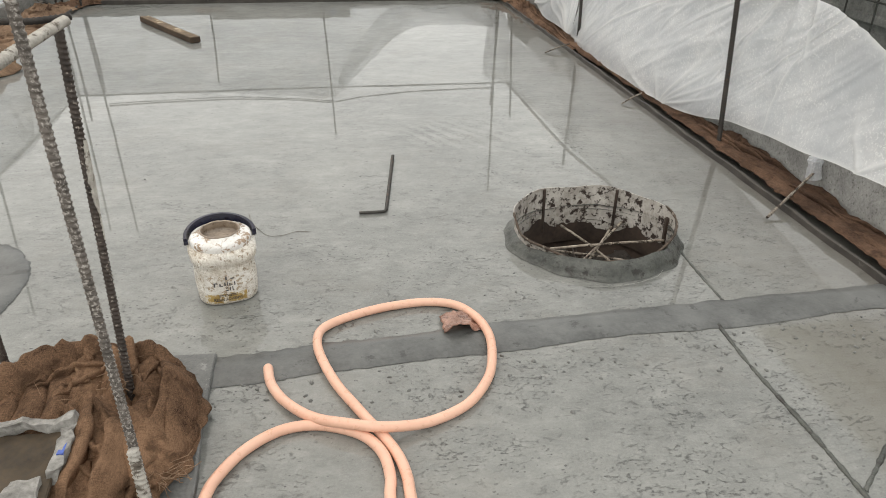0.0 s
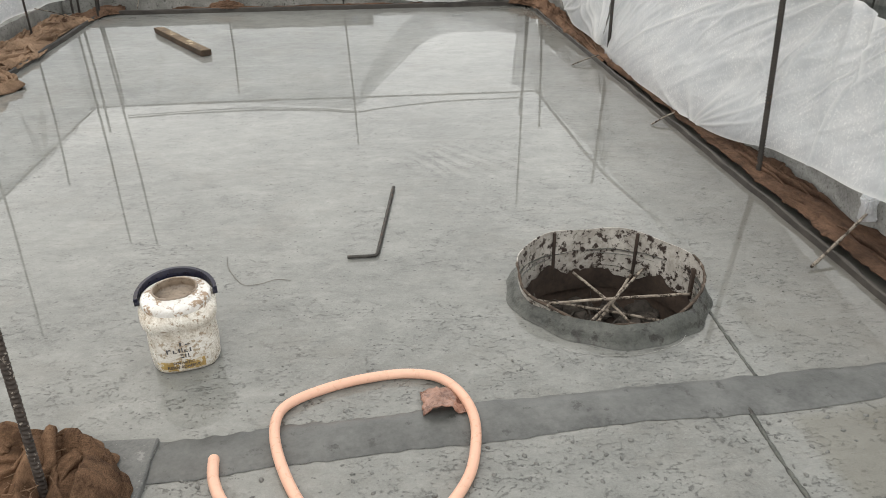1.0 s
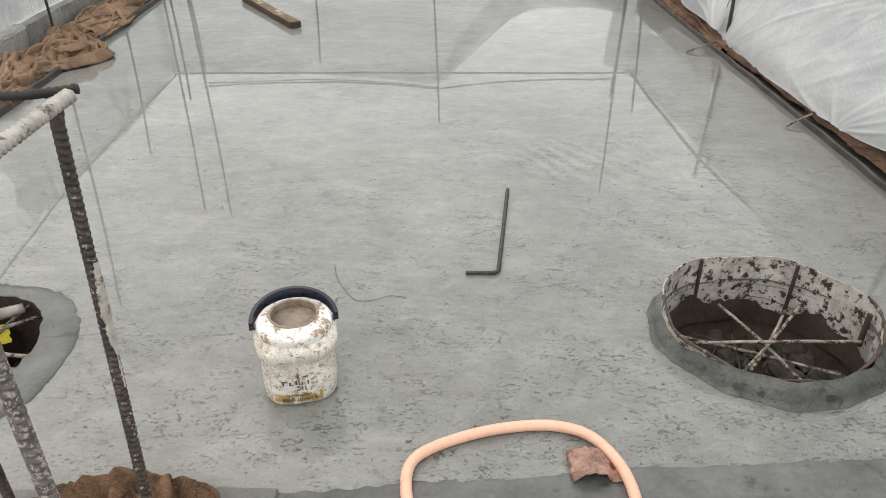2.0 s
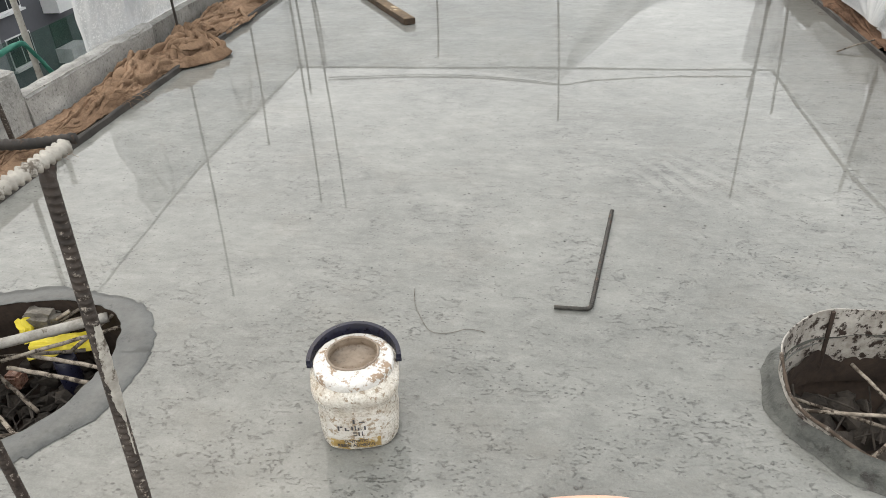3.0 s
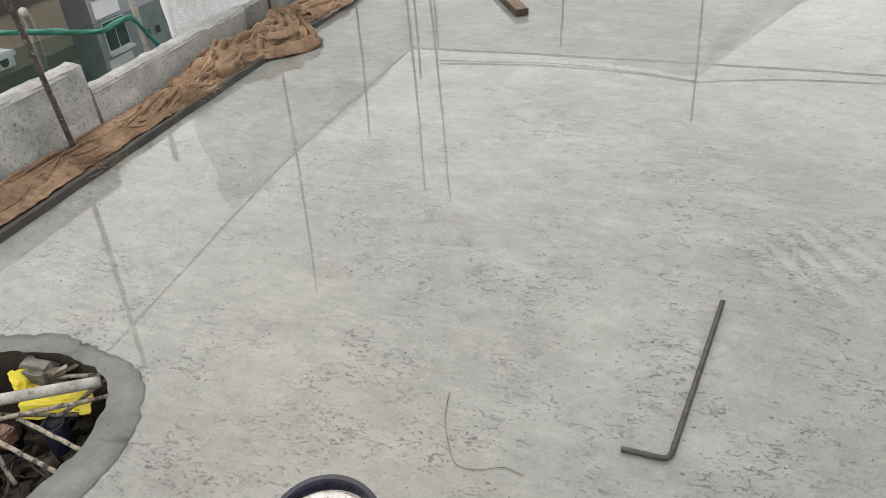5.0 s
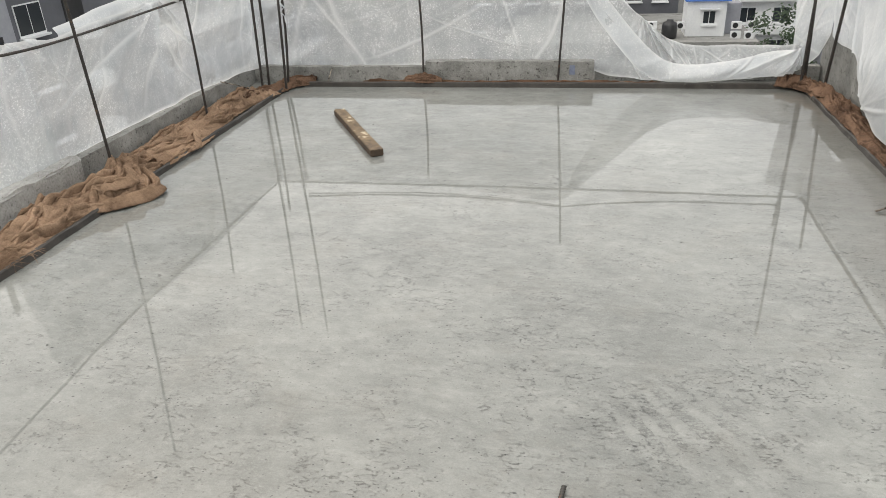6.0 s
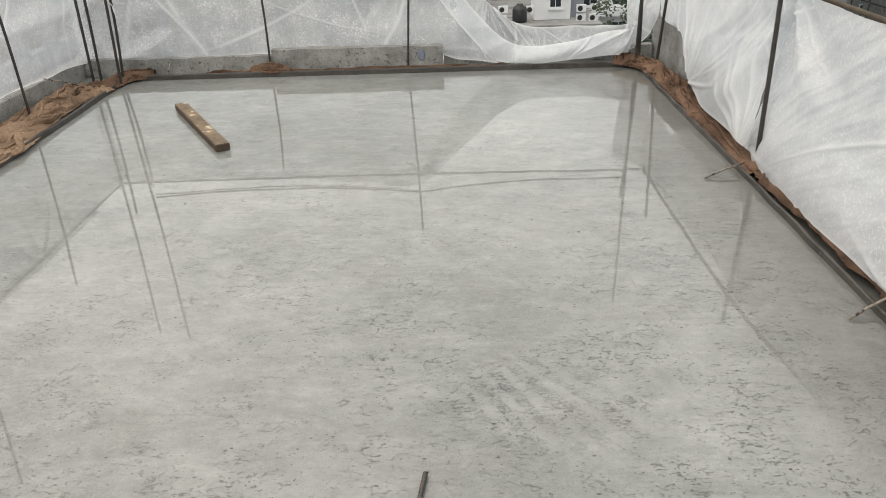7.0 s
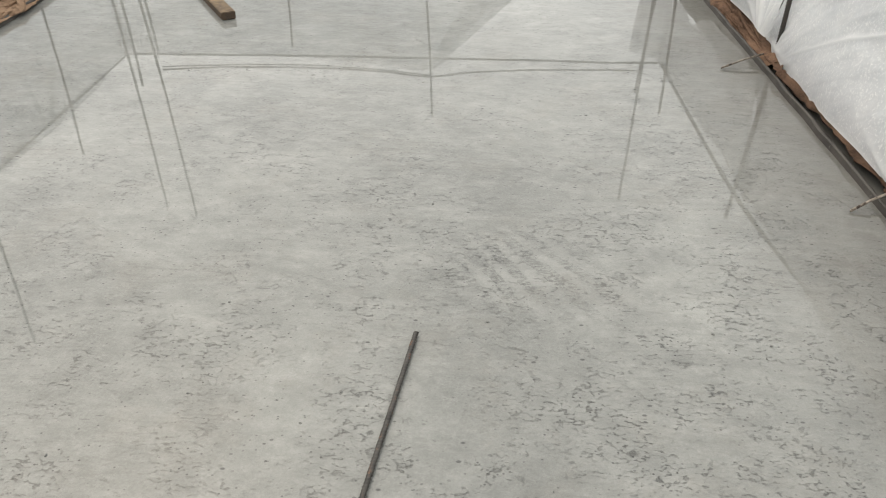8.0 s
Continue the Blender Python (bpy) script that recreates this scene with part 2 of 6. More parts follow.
def plastic_sheet(name="polythene", clear=0.2, white=0.75, worn=0.85):
    """Milky polythene, wet with drops and whitened along its creases, that lets some of the daylight through."""
    m, n, l, p = nodes_of(name)
    n.remove(p)
    out = n["Material Output"]
    co = n.new("ShaderNodeTexCoord").outputs["Object"]
    sep, flat = n.new("ShaderNodeSeparateXYZ"), n.new("ShaderNodeCombineXYZ")
    l.new(co, sep.inputs[0])
    l.new(calc(n, l, "ADD", sep.outputs[0], sep.outputs[1]), flat.inputs[0])
    l.new(sep.outputs[2], flat.inputs[1])
    pl = flat.outputs[0]
    haze = noise_of(n, l, co, 2.6, 6, 0.65)
    drops = noise_of(n, l, co, 75, 5, 0.8)
    lines = calc(n, l, "MAXIMUM", wander(n, l, stretch(n, l, pl, 0.9, 9.0, 1, 0.85)), wander(n, l, stretch(n, l, pl, 8.0, 1.0, 1, 0.5)))
    crease = calc(n, l, "MULTIPLY", ramp_of(n, l, lines, [(0.55, 0.0), (0.76, 1.0)]), worn)
    specks = calc(n, l, "MULTIPLY", ramp_of(n, l, drops, [(0.52, 0.0), (0.62, 1.0)]), ramp_of(n, l, haze, [(0.35, 0.2), (0.6, 1.0)]))
    creased = wander(n, l, stretch(n, l, pl, 1.3, 2.1, 1, 0.7))
    sharp = calc(n, l, "ABSOLUTE", calc(n, l, "SUBTRACT", creased, 0.5))
    thin = calc(n, l, "MULTIPLY", ramp_of(n, l, sharp, [(0.002, 1.0), (0.014, 0.0)]), ramp_of(n, l, haze, [(0.44, 0.0), (0.58, worn)]))
    marks = calc(n, l, "MAXIMUM", calc(n, l, "MAXIMUM", crease, specks), thin)
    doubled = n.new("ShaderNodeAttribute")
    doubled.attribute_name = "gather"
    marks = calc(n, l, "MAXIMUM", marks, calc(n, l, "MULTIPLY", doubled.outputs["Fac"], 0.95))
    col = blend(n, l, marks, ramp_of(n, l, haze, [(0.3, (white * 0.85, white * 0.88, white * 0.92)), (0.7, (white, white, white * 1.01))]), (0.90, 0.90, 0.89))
    dif, tra, clr, glo = (n.new("ShaderNodeBsdf" + k) for k in ("Diffuse", "Translucent", "Transparent", "Glossy"))
    glo.inputs["Roughness"].default_value = 0.28
    clr.inputs[0].default_value = (0.93, 0.95, 0.97, 1)
    l.new(col, dif.inputs[0])
    l.new(col, tra.inputs[0])
    height = bump_of(n, l, calc(n, l, "ADD", calc(n, l, "ADD", haze, calc(n, l, "MULTIPLY", lines, 0.9)), calc(n, l, "MULTIPLY", drops, 0.14)), 0.34, 0.03)
    for s in (dif, glo):
        l.new(height, s.inputs["Normal"])
    body, seen, gloss = (n.new("ShaderNodeMixShader") for _ in range(3))
    body.inputs[0].default_value = 0.45
    l.new(dif.outputs[0], body.inputs[1])
    l.new(tra.outputs[0], body.inputs[2])
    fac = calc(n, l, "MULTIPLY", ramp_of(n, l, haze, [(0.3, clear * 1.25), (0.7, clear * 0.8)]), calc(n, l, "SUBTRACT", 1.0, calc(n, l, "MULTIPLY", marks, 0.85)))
    l.new(fac, seen.inputs[0])
    l.new(body.outputs[0], seen.inputs[1])
    l.new(clr.outputs[0], seen.inputs[2])
    edge = n.new("ShaderNodeLayerWeight").outputs["Facing"]
    l.new(ramp_of(n, l, edge, [(0.3, 0.05), (1.0, 0.22)]), gloss.inputs[0])
    l.new(seen.outputs[0], gloss.inputs[1])
    l.new(glo.outputs[0], gloss.inputs[2])
    l.new(gloss.outputs[0], out.inputs["Surface"])
    return m


def burlap_cloth(name, dark, light):
    m, n, l, p = nodes_of(name)
    co = n.new("ShaderNodeTexCoord").outputs["Object"]
    weave = calc(n, l, "ADD", noise_of(n, l, stretch(n, l, co, 40, 420, 300), 1.0, 2), noise_of(n, l, stretch(n, l, co, 420, 40, 300), 1.0, 2))
    broad = noise_of(n, l, co, 4.5, 6, 0.65)
    tone = calc(n, l, "ADD", calc(n, l, "MULTIPLY", broad, 0.6), calc(n, l, "MULTIPLY", weave, 0.2))
    damp = ramp_of(n, l, noise_of(n, l, co, 9.0, 7, 0.7), [(0.50, 0.0), (0.62, 0.7)])
    col = ramp_of(n, l, tone, [(0.36, dark), (0.62, light)])
    l.new(blend(n, l, damp, col, dark), p.inputs["Base Color"])
    p.inputs["Roughness"].default_value = 0.95
    p.inputs["Specular IOR Level"].default_value = 0.1
    l.new(bump_of(n, l, calc(n, l, "ADD", weave, calc(n, l, "MULTIPLY", noise_of(n, l, stretch(n, l, co, 34, 16, 20, 0.5), 1.0, 4), 0.5)), 0.7, 0.005), p.inputs["Normal"])
    return m


def glass_pane():
    m, n, l, p = nodes_of("window_glass")
    p.inputs["Base Color"].default_value = (0.03, 0.035, 0.04, 1)
    p.inputs["Roughness"].default_value = 0.08
    return m


def net_cloth(name, dark, light, thin, thick):
    m, n, l, p = nodes_of(name)
    n.remove(p)
    co = n.new("ShaderNodeTexCoord").outputs["Object"]
    dif, clr, mix = n.new("ShaderNodeBsdfDiffuse"), n.new("ShaderNodeBsdfTransparent"), n.new("ShaderNodeMixShader")
    l.new(ramp_of(n, l, noise_of(n, l, co, 3, 5), [(0.3, dark), (0.7, light)]), dif.inputs[0])
    l.new(ramp_of(n, l, noise_of(n, l, co, 2.5, 4), [(0.35, thin), (0.65, thick)]), mix.inputs[0])
    l.new(clr.outputs[0], mix.inputs[1])
    l.new(dif.outputs[0], mix.inputs[2])
    l.new(mix.outputs[0], n["Material Output"].inputs["Surface"])
    return m


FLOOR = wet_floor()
MORTAR = surface("fresh_mortar", (0.056, 0.058, 0.056), (0.145, 0.148, 0.143), 6, 60, 0.5, 0.6, 0.007, coat=0.3, blot=(0.05, 0.051, 0.048), blot_scale=14, blot_at=0.62)
MORTAR_BRUSHED = surface("brushed_mortar", (0.070, 0.072, 0.069), (0.175, 0.177, 0.170), 14, 130, 0.55, 0.8, 0.006, coat=0.25, blot=(0.23, 0.23, 0.22), blot_scale=26, blot_at=0.62)
MUD_RIM = surface("rusty_mud", (0.030, 0.022, 0.017), (0.105, 0.075, 0.055), 24, 80, 0.9, 0.9, 0.008, blot=(0.24, 0.21, 0.18), blot_scale=40, blot_at=0.60)
MORTAR_DARK = surface("muddy_mortar", (0.026, 0.028, 0.024), (0.110, 0.114, 0.101), 9, 70, 0.5, 1.0, 0.014, coat=0.35, blot=(0.022, 0.019, 0.016), blot_scale=17, blot_at=0.58)
KERB = surface("kerb_mortar", (0.017, 0.014, 0.012), (0.066, 0.057, 0.049), 7, 70, 0.7, 0.7, 0.008, coat=0.2, blot=(0.11, 0.102, 0.09), blot_scale=11, blot_at=0.65)
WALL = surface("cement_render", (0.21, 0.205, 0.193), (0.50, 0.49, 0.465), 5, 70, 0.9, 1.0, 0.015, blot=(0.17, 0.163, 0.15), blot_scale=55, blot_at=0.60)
WALL_DARK = surface("dark_cement_render", (0.13, 0.127, 0.118), (0.34, 0.332, 0.312), 5, 70, 0.9, 1.0, 0.015, blot=(0.09, 0.086, 0.078), blot_scale=34, blot_at=0.60)
WALL_TOP = surface("pale_cement", (0.20, 0.195, 0.185), (0.48, 0.47, 0.45), 9, 60, 0.9, 1.0, 0.016, blot=(0.16, 0.152, 0.14), blot_scale=60, blot_at=0.60)
STEEL = surface("rusty_rebar", (0.016, 0.014, 0.013), (0.050, 0.041, 0.035), 14, 90, 0.7, 0.4, 0.002, metal=0.1, blot=(0.11, 0.062, 0.036), blot_scale=30, blot_at=0.63)
STEEL_SPLASHED = surface("cement_splashed_rebar", (0.016, 0.012, 0.010), (0.085, 0.066, 0.055), 26, 120, 0.75, 0.5, 0.002, metal=0.05, blot=(0.32, 0.28, 0.24), blot_scale=80, blot_at=0.60)
STEEL_GREY = surface("cement_dusted_rebar", (0.05, 0.042, 0.036), (0.19, 0.165, 0.145), 24, 140, 0.8, 0.8, 0.003, blot=(0.36, 0.33, 0.30), blot_scale=120, blot_at=0.55)
STEEL_CRUSTED = surface("cement_crusted_rebar", (0.30, 0.28, 0.25), (0.55, 0.52, 0.47), 20, 120, 0.9, 0.8, 0.004, blot=(0.12, 0.10, 0.08), blot_scale=18, blot_at=0.57)
ROD = surface("dark_steel_rod", (0.022, 0.021, 0.019), (0.085, 0.079, 0.070), 30, 120, 0.6, 0.4, 0.002, metal=0.2, blot=(0.13, 0.075, 0.05), blot_scale=40, blot_at=0.6)
HOSE = surface("peach_pvc", (0.74, 0.42, 0.30), (0.83, 0.51, 0.38), 6, 50, 0.35, 0.05, 0.001)
PLASTIC = plastic_sheet("polythene", 0.42, 0.70, 0.30)
PLASTIC_L = plastic_sheet("white_polythene", 0.38, 0.80, 0.30)
PLASTIC_R = plastic_sheet("thicker_polythene", 0.22, 0.83, 0.22)
BURLAP = burlap_cloth("burlap", (0.060, 0.034, 0.021), (0.49, 0.33, 0.222))
BURLAP_WET = burlap_cloth("damp_burlap", (0.026, 0.015, 0.011), (0.27, 0.165, 0.110))
BURLAP_SOAKED = burlap_cloth("soaked_burlap", (0.020, 0.012, 0.009), (0.19, 0.115, 0.078))
BURLAP_HEAP = burlap_cloth("coarse_burlap", (0.022, 0.012, 0.008), (0.32, 0.192, 0.118))
TIMBER = surface("weathered_timber", (0.050, 0.031, 0.018), (0.24, 0.165, 0.092), 11, 70, 0.7, 0.6, 0.004, blot=(0.50, 0.42, 0.30), blot_scale=13, blot_at=0.60)
TIMBER_SIDE = surface("dark_side_timber", (0.025, 0.016, 0.010), (0.095, 0.060, 0.036), 12, 80, 0.7, 0.6, 0.004)
BAMBOO = surface("dry_bamboo", (0.27, 0.25, 0.22), (0.50, 0.47, 0.43), 6, 40, 0.7, 0.4, 0.003, blot=(0.2, 0.16, 0.12), blot_scale=10, blot_at=0.62)
PALE_PIPE = surface("dusty_pvc_pipe", (0.20, 0.185, 0.16), (0.46, 0.44, 0.41), 14, 80, 0.75, 0.3, 0.002, blot=(0.13, 0.11, 0.085), blot_scale=20, blot_at=0.62)
TWIG = surface("dusty_stick", (0.11, 0.085, 0.065), (0.50, 0.44, 0.37), 26, 110, 0.9, 0.6, 0.002, blot=(0.045, 0.032, 0.023), blot_scale=30, blot_at=0.54, vary=0.40)
COLLAR = surface("whitewashed_sheet_metal", (0.22, 0.195, 0.168), (0.56, 0.53, 0.49), 8, 50, 0.7, 0.4, 0.003, blot=(0.030, 0.018, 0.013), blot_scale=34, blot_at=0.545)
DEBRIS = surface("muddy_rubble", (0.013, 0.011, 0.009), (0.095, 0.080, 0.068), 14, 60, 0.9, 0.8, 0.01, vary=0.4)
RUBBLE_GREY = surface("dirty_concrete_lump", (0.085, 0.075, 0.062), (0.26, 0.24, 0.21), 22, 90, 0.95, 1.0, 0.012)
PIT = surface("pit_earth", (0.018, 0.012, 0.009), (0.070, 0.048, 0.036), 6, 50, 1.0, 0.8, 0.012)
YELLOW = surface("yellow_plastic", (0.70, 0.56, 0.03), (0.85, 0.72, 0.08), 8, 60, 0.4, 0.1, 0.002)
TUB = surface("pearly_white_plastic", (0.50, 0.43, 0.34), (0.88, 0.85, 0.79), 22, 170, 0.3, 0.9, 0.009, blot=(0.36, 0.28, 0.20), blot_scale=60, blot_at=0.575)
TUB_NECK = surface("glossy_white_plastic", (0.66, 0.63, 0.59), (0.90, 0.89, 0.87), 18, 120, 0.2, 0.3, 0.002, blot=(0.36, 0.26, 0.18), blot_scale=34, blot_at=0.545)
TUB_LABEL = surface("scuffed_label", (0.56, 0.51, 0.44), (0.84, 0.82, 0.78), 22, 150, 0.5, 0.4, 0.003, blot=(0.40, 0.32, 0.23), blot_scale=60, blot_at=0.56)
TUB_GOLD = surface("ochre_label_band", (0.30, 0.19, 0.06), (0.55, 0.38, 0.13), 16, 100, 0.5, 0.1, 0.001, blot=(0.70, 0.65, 0.56), blot_scale=40, blot_at=0.54)
TUB_INSIDE = surface("dried_adhesive", (0.17, 0.125, 0.09), (0.36, 0.29, 0.225), 18, 70, 0.35, 0.4, 0.003, blot=(0.12, 0.07, 0.04), blot_scale=24, blot_at=0.64)
INK = surface("dark_print", (0.05, 0.05, 0.06), (0.12, 0.11, 0.11), 30, 150, 0.6, 0.1, 0.001)
NAVY = surface("navy_plastic", (0.006, 0.007, 0.016), (0.016, 0.017, 0.042), 10, 80, 0.35, 0.1, 0.001)
SCRAP = surface("brown_wrapper", (0.11, 0.055, 0.04), (0.42, 0.24, 0.18), 14, 80, 0.3, 0.3, 0.003)
CRUST = surface("dried_cement_crust", (0.11, 0.105, 0.095), (0.40, 0.385, 0.36), 26, 70, 0.95, 0.9, 0.01)
RUST_BOARD = surface("muddy_board", (0.022, 0.016, 0.010), (0.095, 0.068, 0.042), 9, 60, 0.8, 0.5, 0.004)
BLUE = surface("blue_plastic", (0.03, 0.06, 0.30), (0.06, 0.12, 0.45), 12, 80, 0.5, 0.2, 0.002)
BLUE_DULL = surface("faded_blue_paint", (0.12, 0.14, 0.22), (0.22, 0.24, 0.30), 20, 90, 0.8, 0.3, 0.003)
GRAVEL = surface("wet_aggregate", (0.09, 0.09, 0.085), (0.20, 0.20, 0.19), 12, 90, 0.7, 0.5, 0.003, coat=0.2)
NET = net_cloth("green_net", (0.035, 0.085, 0.068), (0.06, 0.13, 0.10), 0.42, 0.62)
NET_GREY = net_cloth("grey_green_net", (0.05, 0.06, 0.055), (0.10, 0.115, 0.105), 0.25, 0.5)
NET_ROLL = surface("rolled_green_net", (0.015, 0.11, 0.08), (0.05, 0.26, 0.19), 9, 120, 0.7, 0.6, 0.004)
GLASS = glass_pane()
GREY_PAINT = surface("grey_facade", (0.25, 0.256, 0.285), (0.34, 0.346, 0.375), 0.25, 4, 0.8, 0.2, 0.02)
DARK_PAINT = surface("dark_grey_facade", (0.085, 0.088, 0.10), (0.13, 0.132, 0.15), 0.25, 4, 0.8, 0.2, 0.02)
BEIGE_PAINT = surface("beige_facade", (0.16, 0.135, 0.10), (0.25, 0.215, 0.162), 0.3, 4, 0.85, 0.2, 0.02, blot=(0.2, 0.17, 0.13), blot_scale=0.5, blot_at=0.63)
BROWN_PAINT = surface("dark_brown_band", (0.05, 0.04, 0.035), (0.09, 0.075, 0.065), 0.5, 5, 0.8, 0.1, 0.01)
WHITE_PAINT = surface("white_paint", (0.62, 0.63, 0.65), (0.78, 0.78, 0.78), 0.6, 6, 0.7, 0.1, 0.01)
BLUE_ROOF = surface("blue_roof_sheet", (0.05, 0.14, 0.50), (0.10, 0.24, 0.65), 1.0, 9, 0.5, 0.1, 0.01)
ROOF_SCREED = surface("stained_roof_screed", (0.17, 0.168, 0.16), (0.36, 0.355, 0.34), 0.4, 5, 0.9, 0.3, 0.02, blot=(0.13, 0.125, 0.115), blot_scale=0.7, blot_at=0.6)
BLACK_TANK = surface("black_polyethylene", (0.012, 0.012, 0.014), (0.03, 0.03, 0.032), 2, 20, 0.4, 0.1, 0.005)
ASPHALT = surface("street_asphalt", (0.035, 0.035, 0.035), (0.07, 0.068, 0.065), 0.1, 3, 0.9, 0.3, 0.02, blot=(0.12, 0.11, 0.09), blot_scale=0.05, blot_at=0.58)
LEAF = surface("leaf_green", (0.016, 0.032, 0.016), (0.05, 0.085, 0.035), 1.0, 8, 0.7, 0.1, 0.01)
BARK = surface("bark", (0.06, 0.045, 0.03), (0.13, 0.10, 0.07), 2, 20, 0.9, 0.5, 0.02)


# ---- builders ----
def link(name, bm, material, smooth=False):
    me = bpy.data.meshes.new(name)
    bm.normal_update()
    bm.to_mesh(me)
    bm.free()
    me.materials.append(material)
    if smooth:
        me.polygons.foreach_set("use_smooth", [True] * len(me.polygons))
    return new(name, me)


def part(name, bm, material, parent, label="", smooth=False):
    ob = link(name, bm, material, smooth)
    ob.parent = parent
    return tagged(ob, label)


def thing(name, at, label, category, group=""):
    ob = new(name)
    ob.empty_display_size = 0.05
    ob.matrix_world = Matrix.Translation(at)
    return tagged(ob, label, category, group)


def single(name, bm, material, label, category, group="", kind="", smooth=False):
    return tagged(link(name, bm, material, smooth), label, category, group, kind)


def box(x0, x1, y0, y1, z0, z1, bevel=0.0, bm=None, rough=0.0, cuts=0, seed=0):
    bm = bm or bmesh.new()
    made = bmesh.ops.create_cube(bm, size=1)["verts"]
    for v in made:
        v.co = Vector(((x0 + x1) / 2 + v.co.x * (x1 - x0), (y0 + y1) / 2 + v.co.y * (y1 - y0), (z0 + z1) / 2 + v.co.z * (z1 - z0)))
    if bevel:
        bmesh.ops.bevel(bm, geom=[e for e in bm.edges if e.verts[0] in made], offset=bevel, segments=2, affect="EDGES")
    if cuts:
        size = max(x1 - x0, y1 - y0, z1 - z0) / cuts
        for axis, a, b in ((0, x0, x1), (1, y0, y1), (2, z0, z1)):
            k = int((b - a) / size)
            for i in range(1, k):
                co = [0, 0, 0]
                no = [0, 0, 0]
                co[axis], no[axis] = a + (b - a) * i / k, 1
                bmesh.ops.bisect_plane(bm, geom=bm.verts[:] + bm.edges[:] + bm.faces[:], plane_co=co, plane_no=no)
    if rough:
        for v in bm.verts:
            v.co += (noise.noise_vector(v.co * 9 + Vector((seed, 0, 0))) + 0.45 * noise.noise_vector(v.co * 31 + Vector((seed, 4, 0)))) * rough
    return bm


def grid(fn, nu, nv, closed=False):
    bm = bmesh.new()
    rows = [[bm.verts.new(fn(i / nu, j / nv)) for j in range(nv + 1)] for i in range(nu if closed else nu + 1)]
    for i in range(nu):
        a, b = rows[i], rows[(i + 1) % len(rows)]
        for j in range(nv):
            bm.faces.new((a[j], b[j], b[j + 1], a[j + 1]))
    return bm


def spline(points, per=8):
    """Points on a smooth line through those given."""
    pts = [Vector(p) for p in points]
    out = []
    for i in range(len(pts) - 1):
        a, b, c, d = pts[max(i - 1, 0)], pts[i], pts[i + 1], pts[min(i + 2, len(pts) - 1)]
        for k in range(per):
            t = k / per
            out.append(0.5 * ((2 * b) + (c - a) * t + (2 * a - 5 * b + 4 * c - d) * t * t + (3 * b - a - 3 * c + d) * t ** 3))
    return out + [pts[-1]]


def tube(points, radius, sides=10, bm=None, cap=True):
    """A round bar along the points; radius: a number, or a function of the distance along it and of the angle."""
    bm = bm or bmesh.new()
    pts = [Vector(p) for p in points]
    side = None
    rings, run = [], 0.0
    for i, p in enumerate(pts):
        way = (pts[min(i + 1, len(pts) - 1)] - pts[max(i - 1, 0)]).normalized()
        if side is None:
            side = way.orthogonal().normalized()
        side = (side - way * side.dot(way)).normalized()
        up = way.cross(side)
        if i:
            run += (p - pts[i - 1]).length
        ring = []
        for k in range(sides):
            a = 2 * math.pi * k / sides
            r = radius(run, a) if callable(radius) else radius
            ring.append(bm.verts.new(p + (side * math.cos(a) + up * math.sin(a)) * r))
        rings.append(ring)
    for a, b in zip(rings, rings[1:]):
        for k in range(sides):
            bm.faces.new((a[k], a[(k + 1) % sides], b[(k + 1) % sides], b[k]))
    if cap:
        bm.faces.new(rings[0][::-1])
        bm.faces.new(rings[-1])
    return bm


def resample(points, step):
    pts = [Vector(p) for p in points]
    out = [pts[0]]
    for a, b in zip(pts, pts[1:]):
        k = max(1, round((b - a).length / step))
        out += [a.lerp(b, i / k) for i in range(1, k + 1)]
    return out


def rebar(points, r=0.010, pitch=0.014, sides=10, step=None):
    """A ribbed bar: slanting ribs on two sides, a plain seam between them."""
    ribbed = lambda s, a: r * (0.88 + 0.42 * max(0.0, math.sin(2 * math.pi * (s / pitch + 0.22 * math.cos(a)))) * abs(math.sin(a)) + (0.10 if abs(math.sin(a)) < 0.2 else 0.0))
    return tube(resample(points, step or pitch / 3), ribbed, sides)


def fold(x, y, seed, warp=0.5):
    """Ridged folds of 0 to 1."""
    p = Vector((x, y, seed * 7.3))
    w = noise.noise_vector(p * 0.7) * warp
    a = 1 - abs(noise.noise(p + w)) * 1.9
    b = 1 - abs(noise.noise((p + w) * 2.3 + Vector((5, 1, 0)))) * 1.9
    return max(0.0, a) * 0.68 + max(0.0, b) * 0.32


def crumple(x, y, seed, across, wander, scale):
    """Folds of 0 to 1, some round with sharp valleys and some pinched to a ridge, and their sideways lean: x runs along them, y across them (metres)."""
    at = lambda fx, fy, k: noise.noise(Vector((x * scale * fx, y * scale * fy, seed + k)))
    w = at(1, 1.6, 0) + 0.40 * at(2.3, 3.1, 5)
    ph = math.pi * (across * y + wander * w)
    tall = 0.30 + 0.70 * min(1.0, max(0.0, 0.5 + 1.0 * at(1.4, 3.0, 11)))
    ph2 = math.pi * (across * 0.75 * y + across * 0.22 * x + wander * 1.2 * (at(1.3, 1.7, 17) + 0.4 * at(3.1, 3.7, 23)))
    crest = (1 - abs(math.sin(ph2))) ** 1.7 * min(1.0, max(0.0, 0.55 + 1.3 * at(1.9, 2.6, 29)))
    ph3 = math.pi * (across * 2.3 * y - across * 0.6 * x + wander * 1.6 * at(2.6, 2.2, 31))
    h = 0.62 * abs(math.sin(ph)) ** 0.85 * tall + 0.62 * crest
    return h + 0.13 * (1 - abs(math.sin(ph3))) ** 1.5 * (0.4 + at(3, 3, 37)), math.sin(2 * ph) * tall


